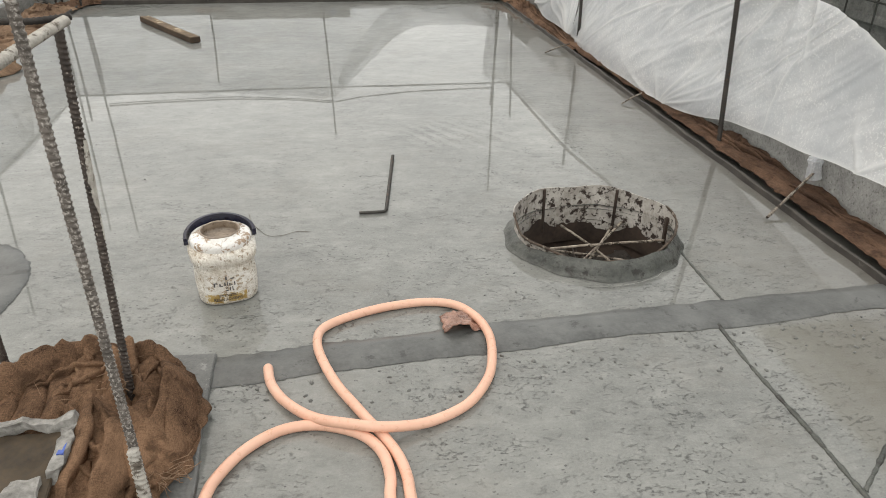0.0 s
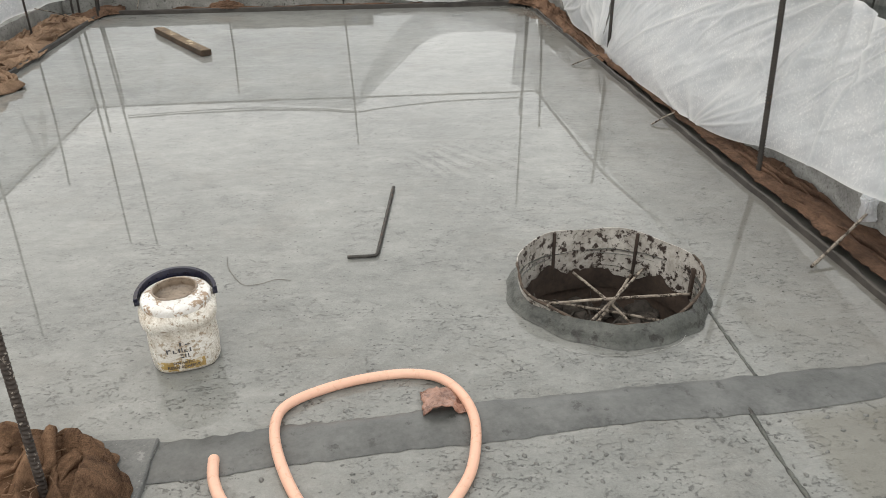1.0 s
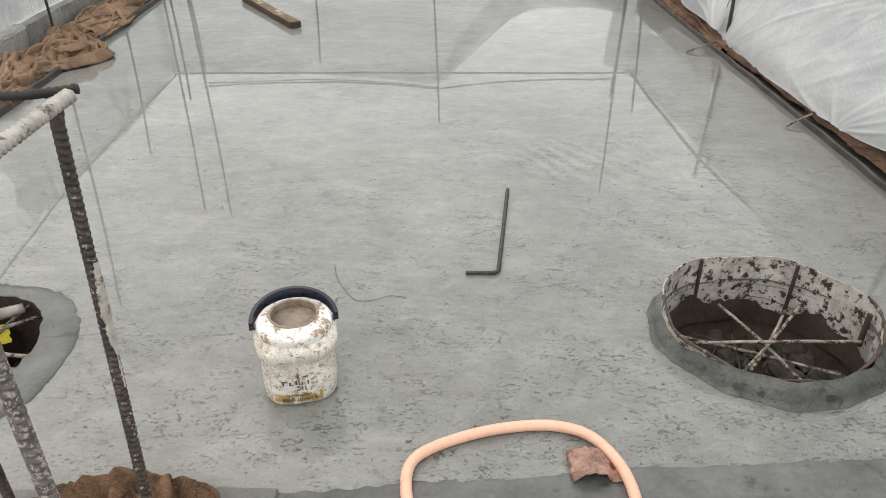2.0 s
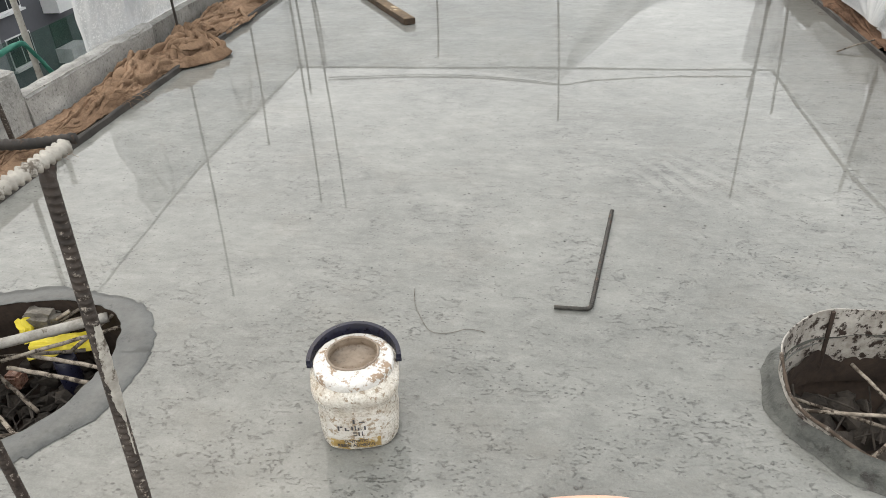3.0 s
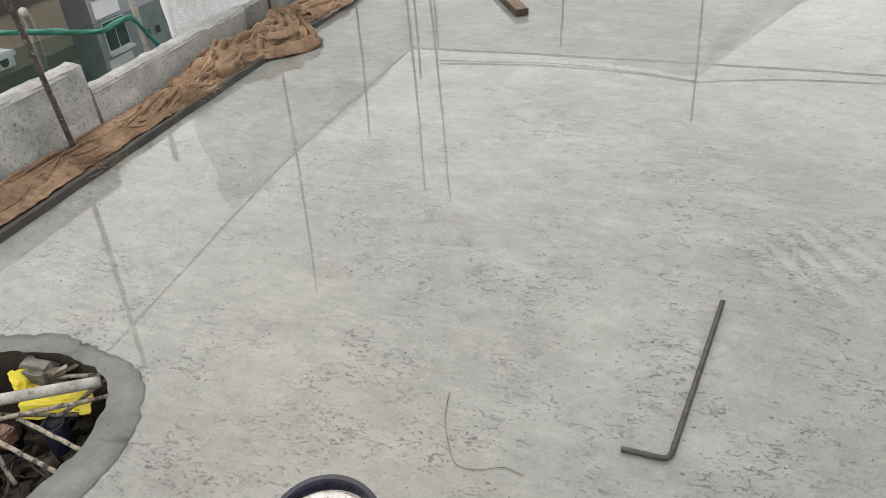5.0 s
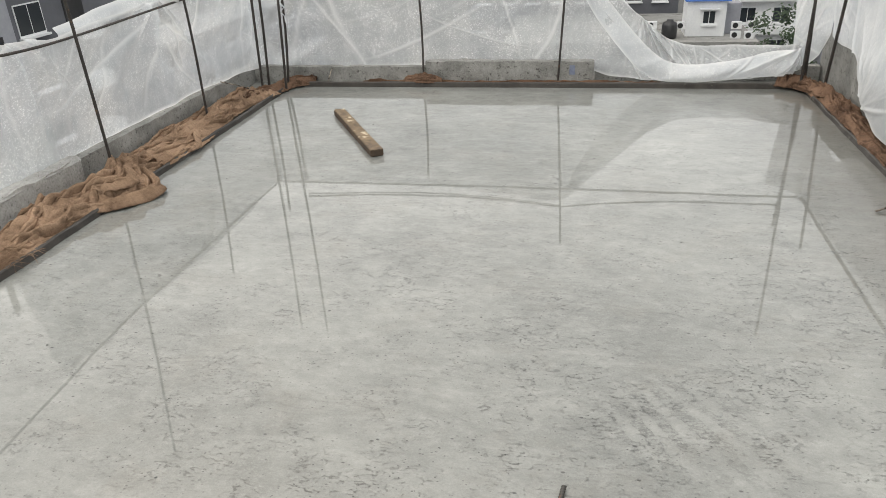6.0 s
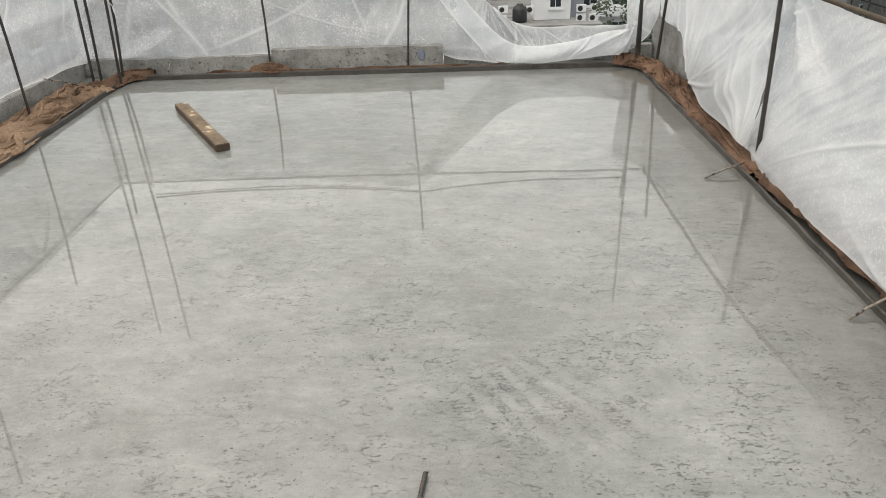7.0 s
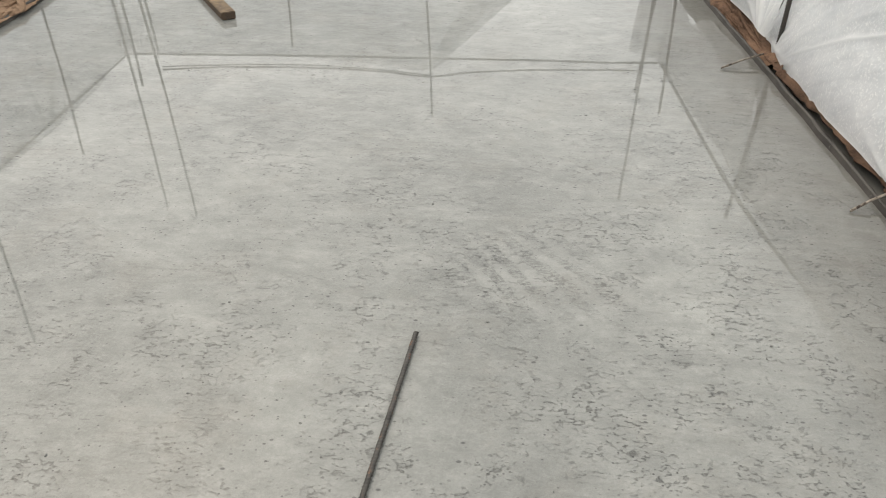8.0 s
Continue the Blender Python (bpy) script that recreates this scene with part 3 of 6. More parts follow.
def lay_fold(bm, pts, width, height, side, seed, base, places):
    """A fold of the cloth laid over along the points: a soft back, a turned crest and an undercut front, running out at both ends."""
    prof = [(-1.0, -0.22), (-0.68, 0.16), (-0.32, 0.58), (-0.02, 0.90), (0.22, 1.0), (0.38, 0.86), (0.40, 0.56), (0.26, 0.22), (0.30, -0.22)]
    rows = []
    for i, p in enumerate(pts):
        t = i / (len(pts) - 1)
        way = pts[min(i + 1, len(pts) - 1)] - pts[max(i - 1, 0)]
        out = Vector((way.y, -way.x, 0)).normalized() * side
        run = max(0.02, math.sin(math.pi * t)) ** 0.6
        w = width * (0.35 + 0.65 * run) * (1 + 0.28 * noise.noise(Vector((t * 5, seed, 0))))
        h = height * run * (1 + 0.35 * noise.noise(Vector((t * 6, seed, 7))))
        rows.append([bm.verts.new(p + out * (a * w + 0.05 * w * noise.noise(Vector((t * 20, a * 3, seed)))) + Vector((0, 0, b * h))) for a, b in prof])
    for a, b in zip(rows, rows[1:]):
        for k in range(len(prof) - 1):
            bm.faces.new((a[k], a[k + 1], b[k + 1], b[k]) if side > 0 else (a[k], b[k], b[k + 1], a[k + 1]))
    for row in (rows[0], rows[-1]):
        near = base[int(((places - np.array(row[0].co)) ** 2).sum(1).argmin())]
        bm.faces.new((row[0], row[1], near))


def cloth(name, material, label, corners, across, nu, nv, lift, amp, seed, along=2.2, wander=1.6, ragged=0.03, thick_ply=0.035, folds=0):
    """A crumpled cloth along the line of corners; across: its two edges, left and right of the line, as functions of u; lift: the base height, a function of u, v."""
    line = spline(corners, 12)
    span = sum((b - a).length for a, b in zip(line, line[1:]))

    def at(u, v):
        f = min(max(u, 0.0), 1.0) * (len(line) - 1)
        i = min(int(f), len(line) - 2)
        way = (line[i + 1] - line[i]).normalized()
        p, out = line[i].lerp(line[i + 1], f - i), Vector((way.y, -way.x, 0))
        a, b = across(u)
        length = u * span
        edge = ragged * (noise.noise(Vector((length * 5, v * 2, seed))) + 0.6 * noise.noise(Vector((length * 24, v * 2, seed))))
        s = a + (b - a) * v + edge * (abs(v - 0.5) * 2) ** 2
        rim = min(1.0, 5 * v, 5 * (1 - v)) * 0.8 + 0.2
        h, lean = crumple(length, s, seed * 3.7, 0.5 / thick_ply, wander, along)
        q = p + out * (s - lean * thick_ply * 0.13 * rim) + way * 0.02 * noise.noise(Vector((length * 9, s * 11, seed + 5)))
        q.z = p.z + lift(u, v) + rim * (amp * 0.9 * h + 0.0015 * noise.noise(Vector((length * 45, s * 45, seed))))
        return q

    bm = grid(at, int(nu * 1.8), int(nv * 2.6))
    base = bm.verts[:]
    places = np.array([v.co for v in base])
    rnd = random.Random(seed * 91 + 5)
    for k in range(folds):
        reach = min(0.9, rnd.uniform(0.22, 0.62) / span)
        u0, v0 = rnd.uniform(-0.1 * reach, 1 - 0.9 * reach), rnd.uniform(0.08, 0.92)
        drift, bow, turn = rnd.gauss(0, 0.22), rnd.gauss(0, 0.16), rnd.uniform(0, 6)
        line_of = [(min(1, max(0, u0 + reach * t / 22)), min(0.95, max(0.05, v0 + drift * t / 22 + bow * math.sin(math.pi * t / 22 + turn)))) for t in range(23)]
        w = thick_ply * rnd.uniform(0.45, 1.05)
        lay_fold(bm, [at(u, v) for u, v in line_of], w, w * rnd.uniform(0.75, 1.35), rnd.choice((-1, 1, 1)), seed + k * 1.7, base, places)
    ob = tagged(link(name, bm, material, True), label, "burlap", "burlap sacking round the slab")
    thick = ob.modifiers.new("thick", "SOLIDIFY")
    thick.thickness = 0.004
    return ob


def sheet(name, material, label, top, bottom, nu, nv, out, seed, ties=(), belly=0.06, crease=0.035, folds=10, hem=0.0, feet=()):
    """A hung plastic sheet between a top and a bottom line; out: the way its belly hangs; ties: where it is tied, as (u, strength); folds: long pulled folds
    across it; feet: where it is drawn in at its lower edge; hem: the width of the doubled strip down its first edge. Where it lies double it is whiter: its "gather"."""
    rnd = random.Random(seed * 17 + 3)
    tp, bt = spline(top, 10), spline(bottom, 10)
    pick = lambda line, u: line[min(int(u * (len(line) - 1)), len(line) - 2)].lerp(line[min(int(u * (len(line) - 1)), len(line) - 2) + 1], u * (len(line) - 1) - min(int(u * (len(line) - 1)), len(line) - 2))
    length = sum((b - a).length for a, b in zip(tp, tp[1:]))
    out = Vector(out)
    rays = [(ut, [(rnd.uniform(-1.35, 1.35), rnd.uniform(0.006, 0.02), rnd.uniform(0.25, 0.9), rnd.uniform(0.3, 1.0)) for _ in range(7)]) for ut, _ in ties]
    fans = [(uf, [(rnd.uniform(-1.45, 1.45), rnd.uniform(0.010, 0.028), rnd.uniform(0.3, 0.8), rnd.uniform(0.5, 1.0)) for _ in range(9)]) for uf in feet]
    pulls = []
    for _ in range(folds):
        a = rnd.choice((-1, 1)) * rnd.uniform(0.25, 1.2)
        pulls.append((rnd.uniform(0, length), rnd.uniform(0.0, 0.8), math.cos(a), math.sin(a), rnd.uniform(0.25, 0.8), rnd.uniform(0.006, 0.02), rnd.uniform(0.25, 0.9), rnd.uniform(-0.25, 0.25)))
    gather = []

    def ridges(x, z, tall):
        """How far the sheet is drawn into a fold, of 0 to 1, x along and z down from its top."""
        g = 0.0
        for ut, spokes, high in [(*r, z) for r in rays] + [(*f, tall - z) for f in fans]:
            dx, dz = x - ut * length, high + 0.03
            reach = math.hypot(dx, dz)
            ang = math.atan2(dx, dz)
            for a, w, far, power in spokes:
                d = reach * math.sin(ang - a - 0.10 * reach) / (w * (0.5 + reach))
                if -2.5 < d < 2.5 and abs(ang - a) < 1.2:
                    g = max(g, power * math.exp(-d * d) * math.exp(-(reach / far) ** 2))
        for x0, z0, cx, cz, half, w, power, bow in pulls:
            dx, dz = x - x0, z - z0
            t = (dx * cz + dz * cx) / half
            if -1 < t < 1:
                d = (dx * cx - dz * cz - bow * half * t * t) / w
                if -2.5 < d < 2.5:
                    g = max(g, power * math.exp(-d * d) * (1 - t * t))
        return g

    def at(u, v):
        a, b = pick(tp, u), pick(bt, u)
        p = a.lerp(b, v)
        tall = (b - a).length
        g = ridges(u * length + 0.012 * noise.noise(Vector((u * length * 6, v * tall * 6, seed + 9))), v * tall, tall)
        d = belly * math.sin(math.pi * min(1.0, v * 1.02)) * (0.6 + 0.8 * noise.noise(Vector((u * length * 0.9, 0.3, seed))))
        for ut, force in ties:
            dx, dz = (u - ut) * length, v * tall + 0.04
            reach = math.hypot(dx, dz)
            ang = math.atan2(dx, dz)
            d += force * 0.6 * math.exp(-reach * 1.4) * min(1.0, reach * 5) * math.sin(9 * ang + 2.5 * noise.noise(Vector((ang * 2, reach, seed))))
        slant = Vector((u * length * 1.7 + v * tall * 1.1, v * tall * 0.8 - u * length * 0.5, seed))
        calm = 1 - 0.85 * v ** 5
        d += calm * crease * (fold(slant.x, slant.y, seed) - 0.5) * (0.35 + 0.65 * v)
        d += calm * crease * 0.30 * (fold(slant.x * 3.2, slant.y * 1.3, seed + 4) - 0.5)
        d += 0.022 * g
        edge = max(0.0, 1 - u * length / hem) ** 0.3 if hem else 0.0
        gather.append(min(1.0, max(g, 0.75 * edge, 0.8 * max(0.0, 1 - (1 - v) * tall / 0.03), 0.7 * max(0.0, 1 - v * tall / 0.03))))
        return p + out * d + Vector((0, 0, 0.012 * noise.noise(Vector((u * length * 3, v * 2, seed + 2)))))

    ob = tagged(link(name, grid(at, int(nu * 1.5), int(nv * 1.5)), material, True), label, "plastic sheet")
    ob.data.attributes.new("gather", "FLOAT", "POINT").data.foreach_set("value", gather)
    return ob


# ---- the slab ----
HOLE, HOLE_R, BULGE = Vector((-1.33, 2.58, 0)), (0.388, 0.39), 0.11
RING, RING_R = Vector((1.485, 2.70, 0)), (0.345, 0.30)
XL, XR, YF = -2.07, 2.48, 8.66     # inner faces of the kerb


def ellipse(c, r, k, n, wob=0.0, seed=0.0, bulge=0.0):
    turn = 2 * math.pi * (k / n % 1.0)
    w = 1 + bulge * math.exp(-((turn - 0.80) / 0.38) ** 2) + wob * noise.noise(Vector((math.cos(k / n * 6.2832) * 2.2, math.sin(k / n * 6.2832) * 2.2, seed)))
    return Vector((c.x + r[0] * w * math.cos(2 * math.pi * k / n), c.y + r[1] * w * math.sin(2 * math.pi * k / n), 0))


def build_floor():
    bm = bmesh.new()
    edges = []
    for ring in ([Vector(p) for p in ((-3.0, -3.0, 0), (3.2, -3.0, 0), (3.2, 9.4, 0), (-3.0, 9.4, 0))],
                 [ellipse(HOLE, HOLE_R, k, 64, 0.06, 2, BULGE) for k in range(64)], [ellipse(RING, RING_R, k, 64) for k in range(64)]):
        vs = [bm.verts.new(p) for p in ring]
        edges += [bm.edges.new((a, b)) for a, b in zip(vs, vs[1:] + vs[:1])]
    bmesh.ops.triangle_fill(bm, edges=edges, use_beauty=True, normal=(0, 0, 1))
    for f in bm.faces:
        if f.normal.z < 0:
            f.normal_flip()
    rim = [e for e in bm.edges if e.is_boundary and abs(e.verts[0].co.y - 3.2) > 5.5]
    made = bmesh.ops.extrude_edge_only(bm, edges=rim)["geom"]
    for v in made:
        if isinstance(v, bmesh.types.BMVert):
            v.co.z = -0.45
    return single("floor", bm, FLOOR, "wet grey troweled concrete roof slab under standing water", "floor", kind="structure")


build_floor()
single("roof_block", box(-2.95, 3.15, -2.95, 9.35, -26, -0.45), WALL, "plain cement walls of the storeys below the slab", "building", kind="structure")


def mortar_patch(name, outer, inner, n, height, label, seed, lip=0.0):
    """A ring of smoothed mortar between two closed outlines."""
    prof = [(0.0, 0.002), (0.06, height * 0.8), (0.5, height), (0.94, height + lip), (1.0, height + lip - 0.004)]
    at = lambda u, v: (lambda o, i, s: Vector((o.x + (i.x - o.x) * s[0], o.y + (i.y - o.y) * s[0], s[1])))(outer(u), inner(u), prof[round(v * 4)])
    return single(name, grid(at, n, 4, True), MORTAR, label, "mortar", kind="structure", smooth=True)


mortar_patch("mortar_ring", lambda u: ellipse(HOLE, (0.512, 0.462), u * 160, 160, 0.08, 4, 0.06) + Vector((0.016 * noise.noise(Vector((u * 70, 0, 1))), 0.022 * noise.noise(Vector((u * 110, 5, 1))), 0)),
             lambda u: ellipse(HOLE, (HOLE_R[0] - 0.01, HOLE_R[1] - 0.01), u * 160, 160, 0.06, 2, BULGE) + Vector((0.010 * noise.noise(Vector((u * 60, 9, 1))), 0.010 * noise.noise(Vector((u * 60, 3, 1))), 0)),
             160, 0.012, "dark grey smoothed mortar ring round the open pit", 1)


def mortar_band(name, points, half, n, height, label, seed, waver=0.02):
    line = spline(points, 14)

    def at(u, v):
        f = u * (len(line) - 1)
        i = min(int(f), len(line) - 2)
        p, way = line[i].lerp(line[i + 1], f - i), (line[i + 1] - line[i]).normalized()
        off = Vector((way.y, -way.x, 0))
        edge = half + waver * noise.noise(Vector((u * 9, 3 if v > 0.5 else 0, seed))) + waver * 0.55 * noise.noise(Vector((u * 60, 3 if v > 0.5 else 0, seed)))
        s, z = [(-1, 0.002), (-0.93, height * 0.7), (-0.4, height), (0.3, height * 0.9), (0.93, height * 0.6), (1, 0.002)][round(v * 5)]
        return p + off * s * edge + Vector((0, 0, z))

    return single(name, grid(at, n, 5), MORTAR, label, "mortar", kind="structure", smooth=True)


mortar_band("mortar_band", [(-0.9, 1.96, 0), (-0.05, 1.965, 0), (0.54, 2.005, 0), (1.4, 2.04, 0), (2.50, 2.065, 0)], 0.082, 260, 0.008, "dark grey smooth mortar band across the slab", 3)


def mortar_pad():
    """The low brushed pad on which the sacking lies, with a crisp edge."""
    outline = [(-0.058, 0.80), (-0.050, 1.44), (-0.060, 1.70), (-0.056, 2.05), (-0.30, 2.062), (-0.85, 2.06)]
    line = resample([(x, y, 0) for x, y in outline], 0.012)
    prof = [(0.0, 0.0), (0.002, 0.016), (0.008, 0.0205), (0.06, 0.021), (0.16, 0.019), (0.40, 0.018)]
    mid = Vector((-0.62, 1.35, 0))

    def at(u, v):
        p = line[min(int(u * (len(line) - 1) + 0.5), len(line) - 1)]
        s, z = prof[round(v * 5)]
        w = 0.004 * noise.noise(p * 16) * (v < 0.7)
        return p + (mid - p).normalized() * (s + w) + Vector((0, 0, z + (0.0015 * noise.noise(p * 30 + Vector((s * 40, 0, 0))) if z else 0)))

    return single("mortar_pad", grid(at, len(line) - 1, 5), MORTAR_BRUSHED, "grey brushed mortar pad under the sacking", "mortar", kind="structure", smooth=False)


mortar_pad()


for line in ([(1.69, 1.0, -0.001), (1.69, 1.19, -0.001), (1.693, 1.43, -0.001), (1.687, 1.73, -0.001), (1.701, 1.99, -0.001)], [(1.70, 1.19, -0.001), (1.875, 1.33, -0.001), (2.2, 1.60, -0.001), (2.47, 1.81, -0.001)], [(1.80, 2.13, -0.003), (1.805, 2.3, -0.003), (1.82, 2.60, -0.003)]):
    single("score_line", tube(resample(spline(line, 6), 0.012), lambda d, t: 0.0075 + 0.005 * noise.noise(Vector((d * 45, line[0][0], 2))), 8), MORTAR_DARK, "dark line scored in the wet concrete", "groove", kind="structure", smooth=True)


def kerb(name, a, b, wide, high, seed):
    a, b = Vector(a), Vector(b)
    n = max(8, int((b - a).length / 0.04))
    way = (b - a).normalized()
    off = Vector((way.y, -way.x, 0))
    prof = [(0, 0.0), (0.004, high * 0.85), (0.012, high), (wide - 0.01, high * 0.96), (wide, high * 0.7), (wide, 0.0)]

    def at(u, v):
        s, z = prof[round(v * 5)]
        p = a.lerp(b, u)
        q = p + off * (s + 0.007 * noise.noise(p * 5 + Vector((s * 20, 0, seed)))) + Vector((0, 0, max(0.0, z + (0.006 * noise.noise(p * 7 + Vector((0, s * 30, seed))) if z else 0))))
        return q

    return single(name, grid(at, n, 5), KERB, "dark wet mortar kerb along the slab edge", "kerb", kind="structure")


kerb("kerb_left", (XL, YF, 0), (XL, -2.6, 0), 0.034, 0.042, 1)
kerb("kerb_far", (XR - 0.02, YF, 0), (XL - 0.03, YF, 0), 0.04, 0.045, 2)
kerb("kerb_right", (XR + 0.012, -2.6, 0), (XR + 0.012, YF + 0.04, 0), 0.028, 0.032, 3)


def wall(name, x0, x1, y0, y1, z1, seed, label, rough=0.012):
    cuts = max(6, int(max(x1 - x0, y1 - y0) / 0.07))
    # upstands that start beyond y = 6 get the darker render
    body = single(name, box(x0, x1, y0, y1, 0, z1, 0.0, None, rough, cuts, seed), WALL_DARK if y0 > 6 else WALL, label, "wall", kind="structure")
    return body


def coping(name, x0, x1, y0, y1, z, seed):
    """The pale broken top of an upstand."""
    n, k = max(8, int((y1 - y0 if y1 - y0 > x1 - x0 else x1 - x0) / 0.035)), 5
    def at(u, v):
        x, y = (x0 + (x1 - x0) * v, y0 + (y1 - y0) * u) if y1 - y0 > x1 - x0 else (x0 + (x1 - x0) * u, y1 - (y1 - y0) * v)
        h = 0.014 * noise.noise(Vector((x * 11, y * 11, seed))) + 0.010
        return Vector((x + 0.008 * noise.noise(Vector((y * 9, x, seed))), y, z + (h if 0 < v < 1 else -0.018)))
    return single(name, grid(at, n, k), WALL_TOP, "pale broken cement along the upstand top", "trim", kind="structure", smooth=True)


wall("wall_left_near", -2.55, -2.45, -2.6, 4.50, 0.35, 1, "rough grey cement upstand with a broken end")
coping("trim_left_near", -2.56, -2.445, -2.6, 4.49, 0.35, 2)
wall("wall_left_middle", -2.56, -2.47, 4.54, 6.02, 0.195, 3, "low rough grey cement upstand")
coping("trim_left_middle", -2.57, -2.465, 4.54, 6.02, 0.195, 4)
wall("wall_left_far", -2.62, -2.53, 6.03, 8.98, 0.16, 5, "low rough grey cement upstand below the sheeting")
wall("wall_far_left", -2.52, -0.80, 8.83, 8.90, 0.155, 6, "low grey cement upstand below the sheeting")
wall("wall_far_block", -0.79, 0.77, 8.81, 8.90, 0.205, 7, "grey cement upstand block with a blue mark")
wall("wall_far_right", 0.78, 2.70, 8.95, 9.04, 0.13, 8, "low grey cement upstand behind the sheeting")
wall("wall_right_far", 2.72, 2.82, 6.6, 9.04, 0.42, 9, "grey cement upstand beside the corner bars")
wall("wall_right_near", 2.78, 2.88, -2.6, 6.59, 0.24, 10, "low grey cement upstand behind the sheeting")
wall("wall_near", -2.44, 2.77, -2.7, -2.6, 0.35, 11, "plain grey cement upstand closing the roof")
single("blue_mark", box(0.55, 0.60, 8.797, 8.803, 0.09, 0.17, 0.0, None, 0.006, 10, 3), BLUE_DULL, "smeared blue paint mark on the upstand", "paint mark")

# ---- upright bars ----
def upright(name, points, r, material=STEEL, label="dark rusty ribbed reinforcing bar standing up from the slab", pitch=0.016, sides=10):
    return single(name, rebar(points, r, pitch, sides, pitch / 5 if sides > 12 else None), material, label, "rebar", "upright reinforcing bars", smooth=True)


BARS = [
    ((-2.32, 6.12, 0), (-2.29, 5.95, 2.18), 0.010), ((-2.33, 7.44, 0), (-2.32, 7.36, 1.36), 0.010),
    ((-2.31, 8.50, 0), (-2.27, 8.48, 2.6), 0.012), ((-2.265, 8.55, 0), (-2.20, 8.46, 1.22), 0.012),
    ((-2.06, 8.47, 0), (-1.95, 8.42, 2.63), 0.012), ((-2.07, 8.55, 0), (-2.025, 8.57, 0.92), 0.012),
    ((-0.80, 8.77, 0), (-0.80, 8.74, 0.90), 0.010), ((0.45, 8.77, 0), (0.52, 8.70, 1.58), 0.010),
    ((2.47, 8.60, 0), (2.44, 8.50, 2.38), 0.012), ((2.53, 8.72, 0), (2.45, 8.62, 1.26), 0.012), ((2.60, 8.42, 0), (2.59, 8.18, 1.27), 0.012),
    ((2.60, 6.14, 0), (2.61, 6.24, 1.12), 0.013), ((2.60, 3.66, 0), (2.62, 3.85, 1.20), 0.014), ((2.62, 1.1, 0), (2.62, 1.1, 1.15), 0.013),
]
for foot, head, r in BARS:
    a, b = Vector(foot), Vector(head)
    mid = a.lerp(b, 0.55) + Vector((0.008, 0.012, 0))
    upright("reinforcing_bar", spline([a, mid, b], 6), r)


def rail(name, points, r, label, material=STEEL, group="rails round the roof"):
    return single(name, tube(spline(points, 10), lambda s, a: r * (1 + 0.05 * math.sin(s * 90)), 8), material, label, "rail", group, smooth=True)


rail("side_rail", [(-2.30, 3.4, 1.05), (-2.31, 4.1, 1.03), (-2.33, 5.0, 0.985), (-2.34, 5.9, 0.94), (-2.36, 7.4, 0.97), (-2.36, 8.66, 0.985)], 0.008, "dark steel rail tied to the upright bars")
rail("end_rail", [(-2.40, 8.66, 0.985), (-1.0, 8.72, 1.0), (0.5, 8.74, 1.005), (2.0, 8.70, 1.0), (2.62, 8.66, 0.985)], 0.0105, "dark steel rail tied to the upright bars")
rail("side_rail", [(2.66, 8.66, 0.99), (2.67, 7.4, 1.01), (2.68, 6.2, 1.0), (2.78, 4.9, 0.95), (2.80, 3.8, 0.92), (2.80, 2.4, 0.66), (2.78, 1.1, 0.62)], 0.014, "rusty steel rail under the sheeting", RUST_BOARD)
rail("slack_wire", [(-2.0, 8.52, 1.08), (-1.3, 8.60, 1.075), (-0.5, 8.66, 1.09), (0.1, 8.68, 1.13), (0.5, 8.69, 1.17), (0.9, 8.68, 1.12), (1.6, 8.64, 1.06), (2.44, 8.58, 1.03)], 0.0085, "slack binding wire tied between the bars")
rail("slack_wire", [(-2.0, 8.52, 1.05), (-0.8, 8.63, 1.05), (0.0, 8.67, 1.10), (0.5, 8.69, 1.16)], 0.006, "slack binding wire tied between the bars")

upright("reinforcing_bar", spline([(-2.33, 4.18, 0), (-2.29, 4.11, 0.6), (-2.24, 4.02, 1.25)], 6), 0.014, STEEL_SPLASHED, "thick rusty ribbed bar specked with cement before the upstand", 0.02, 12)

single("knotted_string", tube(spline([(-2.015, 8.54, 0.98), (-2.04, 8.545, 0.93), (-2.005, 8.55, 0.90), (-2.045, 8.55, 0.86), (-2.010, 8.55, 0.83), (-2.05, 8.55, 0.79), (-2.012, 8.55, 0.75), (-2.05, 8.55, 0.71), (-2.015, 8.55, 0.67), (-2.0, 8.54, 0.60), (-1.985, 8.54, 0.56), (-1.975, 8.54, 0.63)], 8), lambda d, t: 0.006 + 0.003 * math.sin(d * 70), 6), PLASTIC_R, "white plastic string knotted round the corner bar", "string", smooth=True)

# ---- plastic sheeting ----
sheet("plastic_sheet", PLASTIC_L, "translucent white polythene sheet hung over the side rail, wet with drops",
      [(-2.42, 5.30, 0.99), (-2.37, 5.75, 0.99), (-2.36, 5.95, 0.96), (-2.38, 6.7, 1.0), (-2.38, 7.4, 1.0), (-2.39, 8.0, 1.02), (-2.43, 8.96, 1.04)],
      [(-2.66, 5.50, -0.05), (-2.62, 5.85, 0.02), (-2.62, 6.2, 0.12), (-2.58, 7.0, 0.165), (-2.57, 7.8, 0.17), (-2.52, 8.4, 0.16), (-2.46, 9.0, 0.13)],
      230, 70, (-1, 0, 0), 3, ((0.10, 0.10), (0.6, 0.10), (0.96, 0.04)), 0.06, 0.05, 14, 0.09)
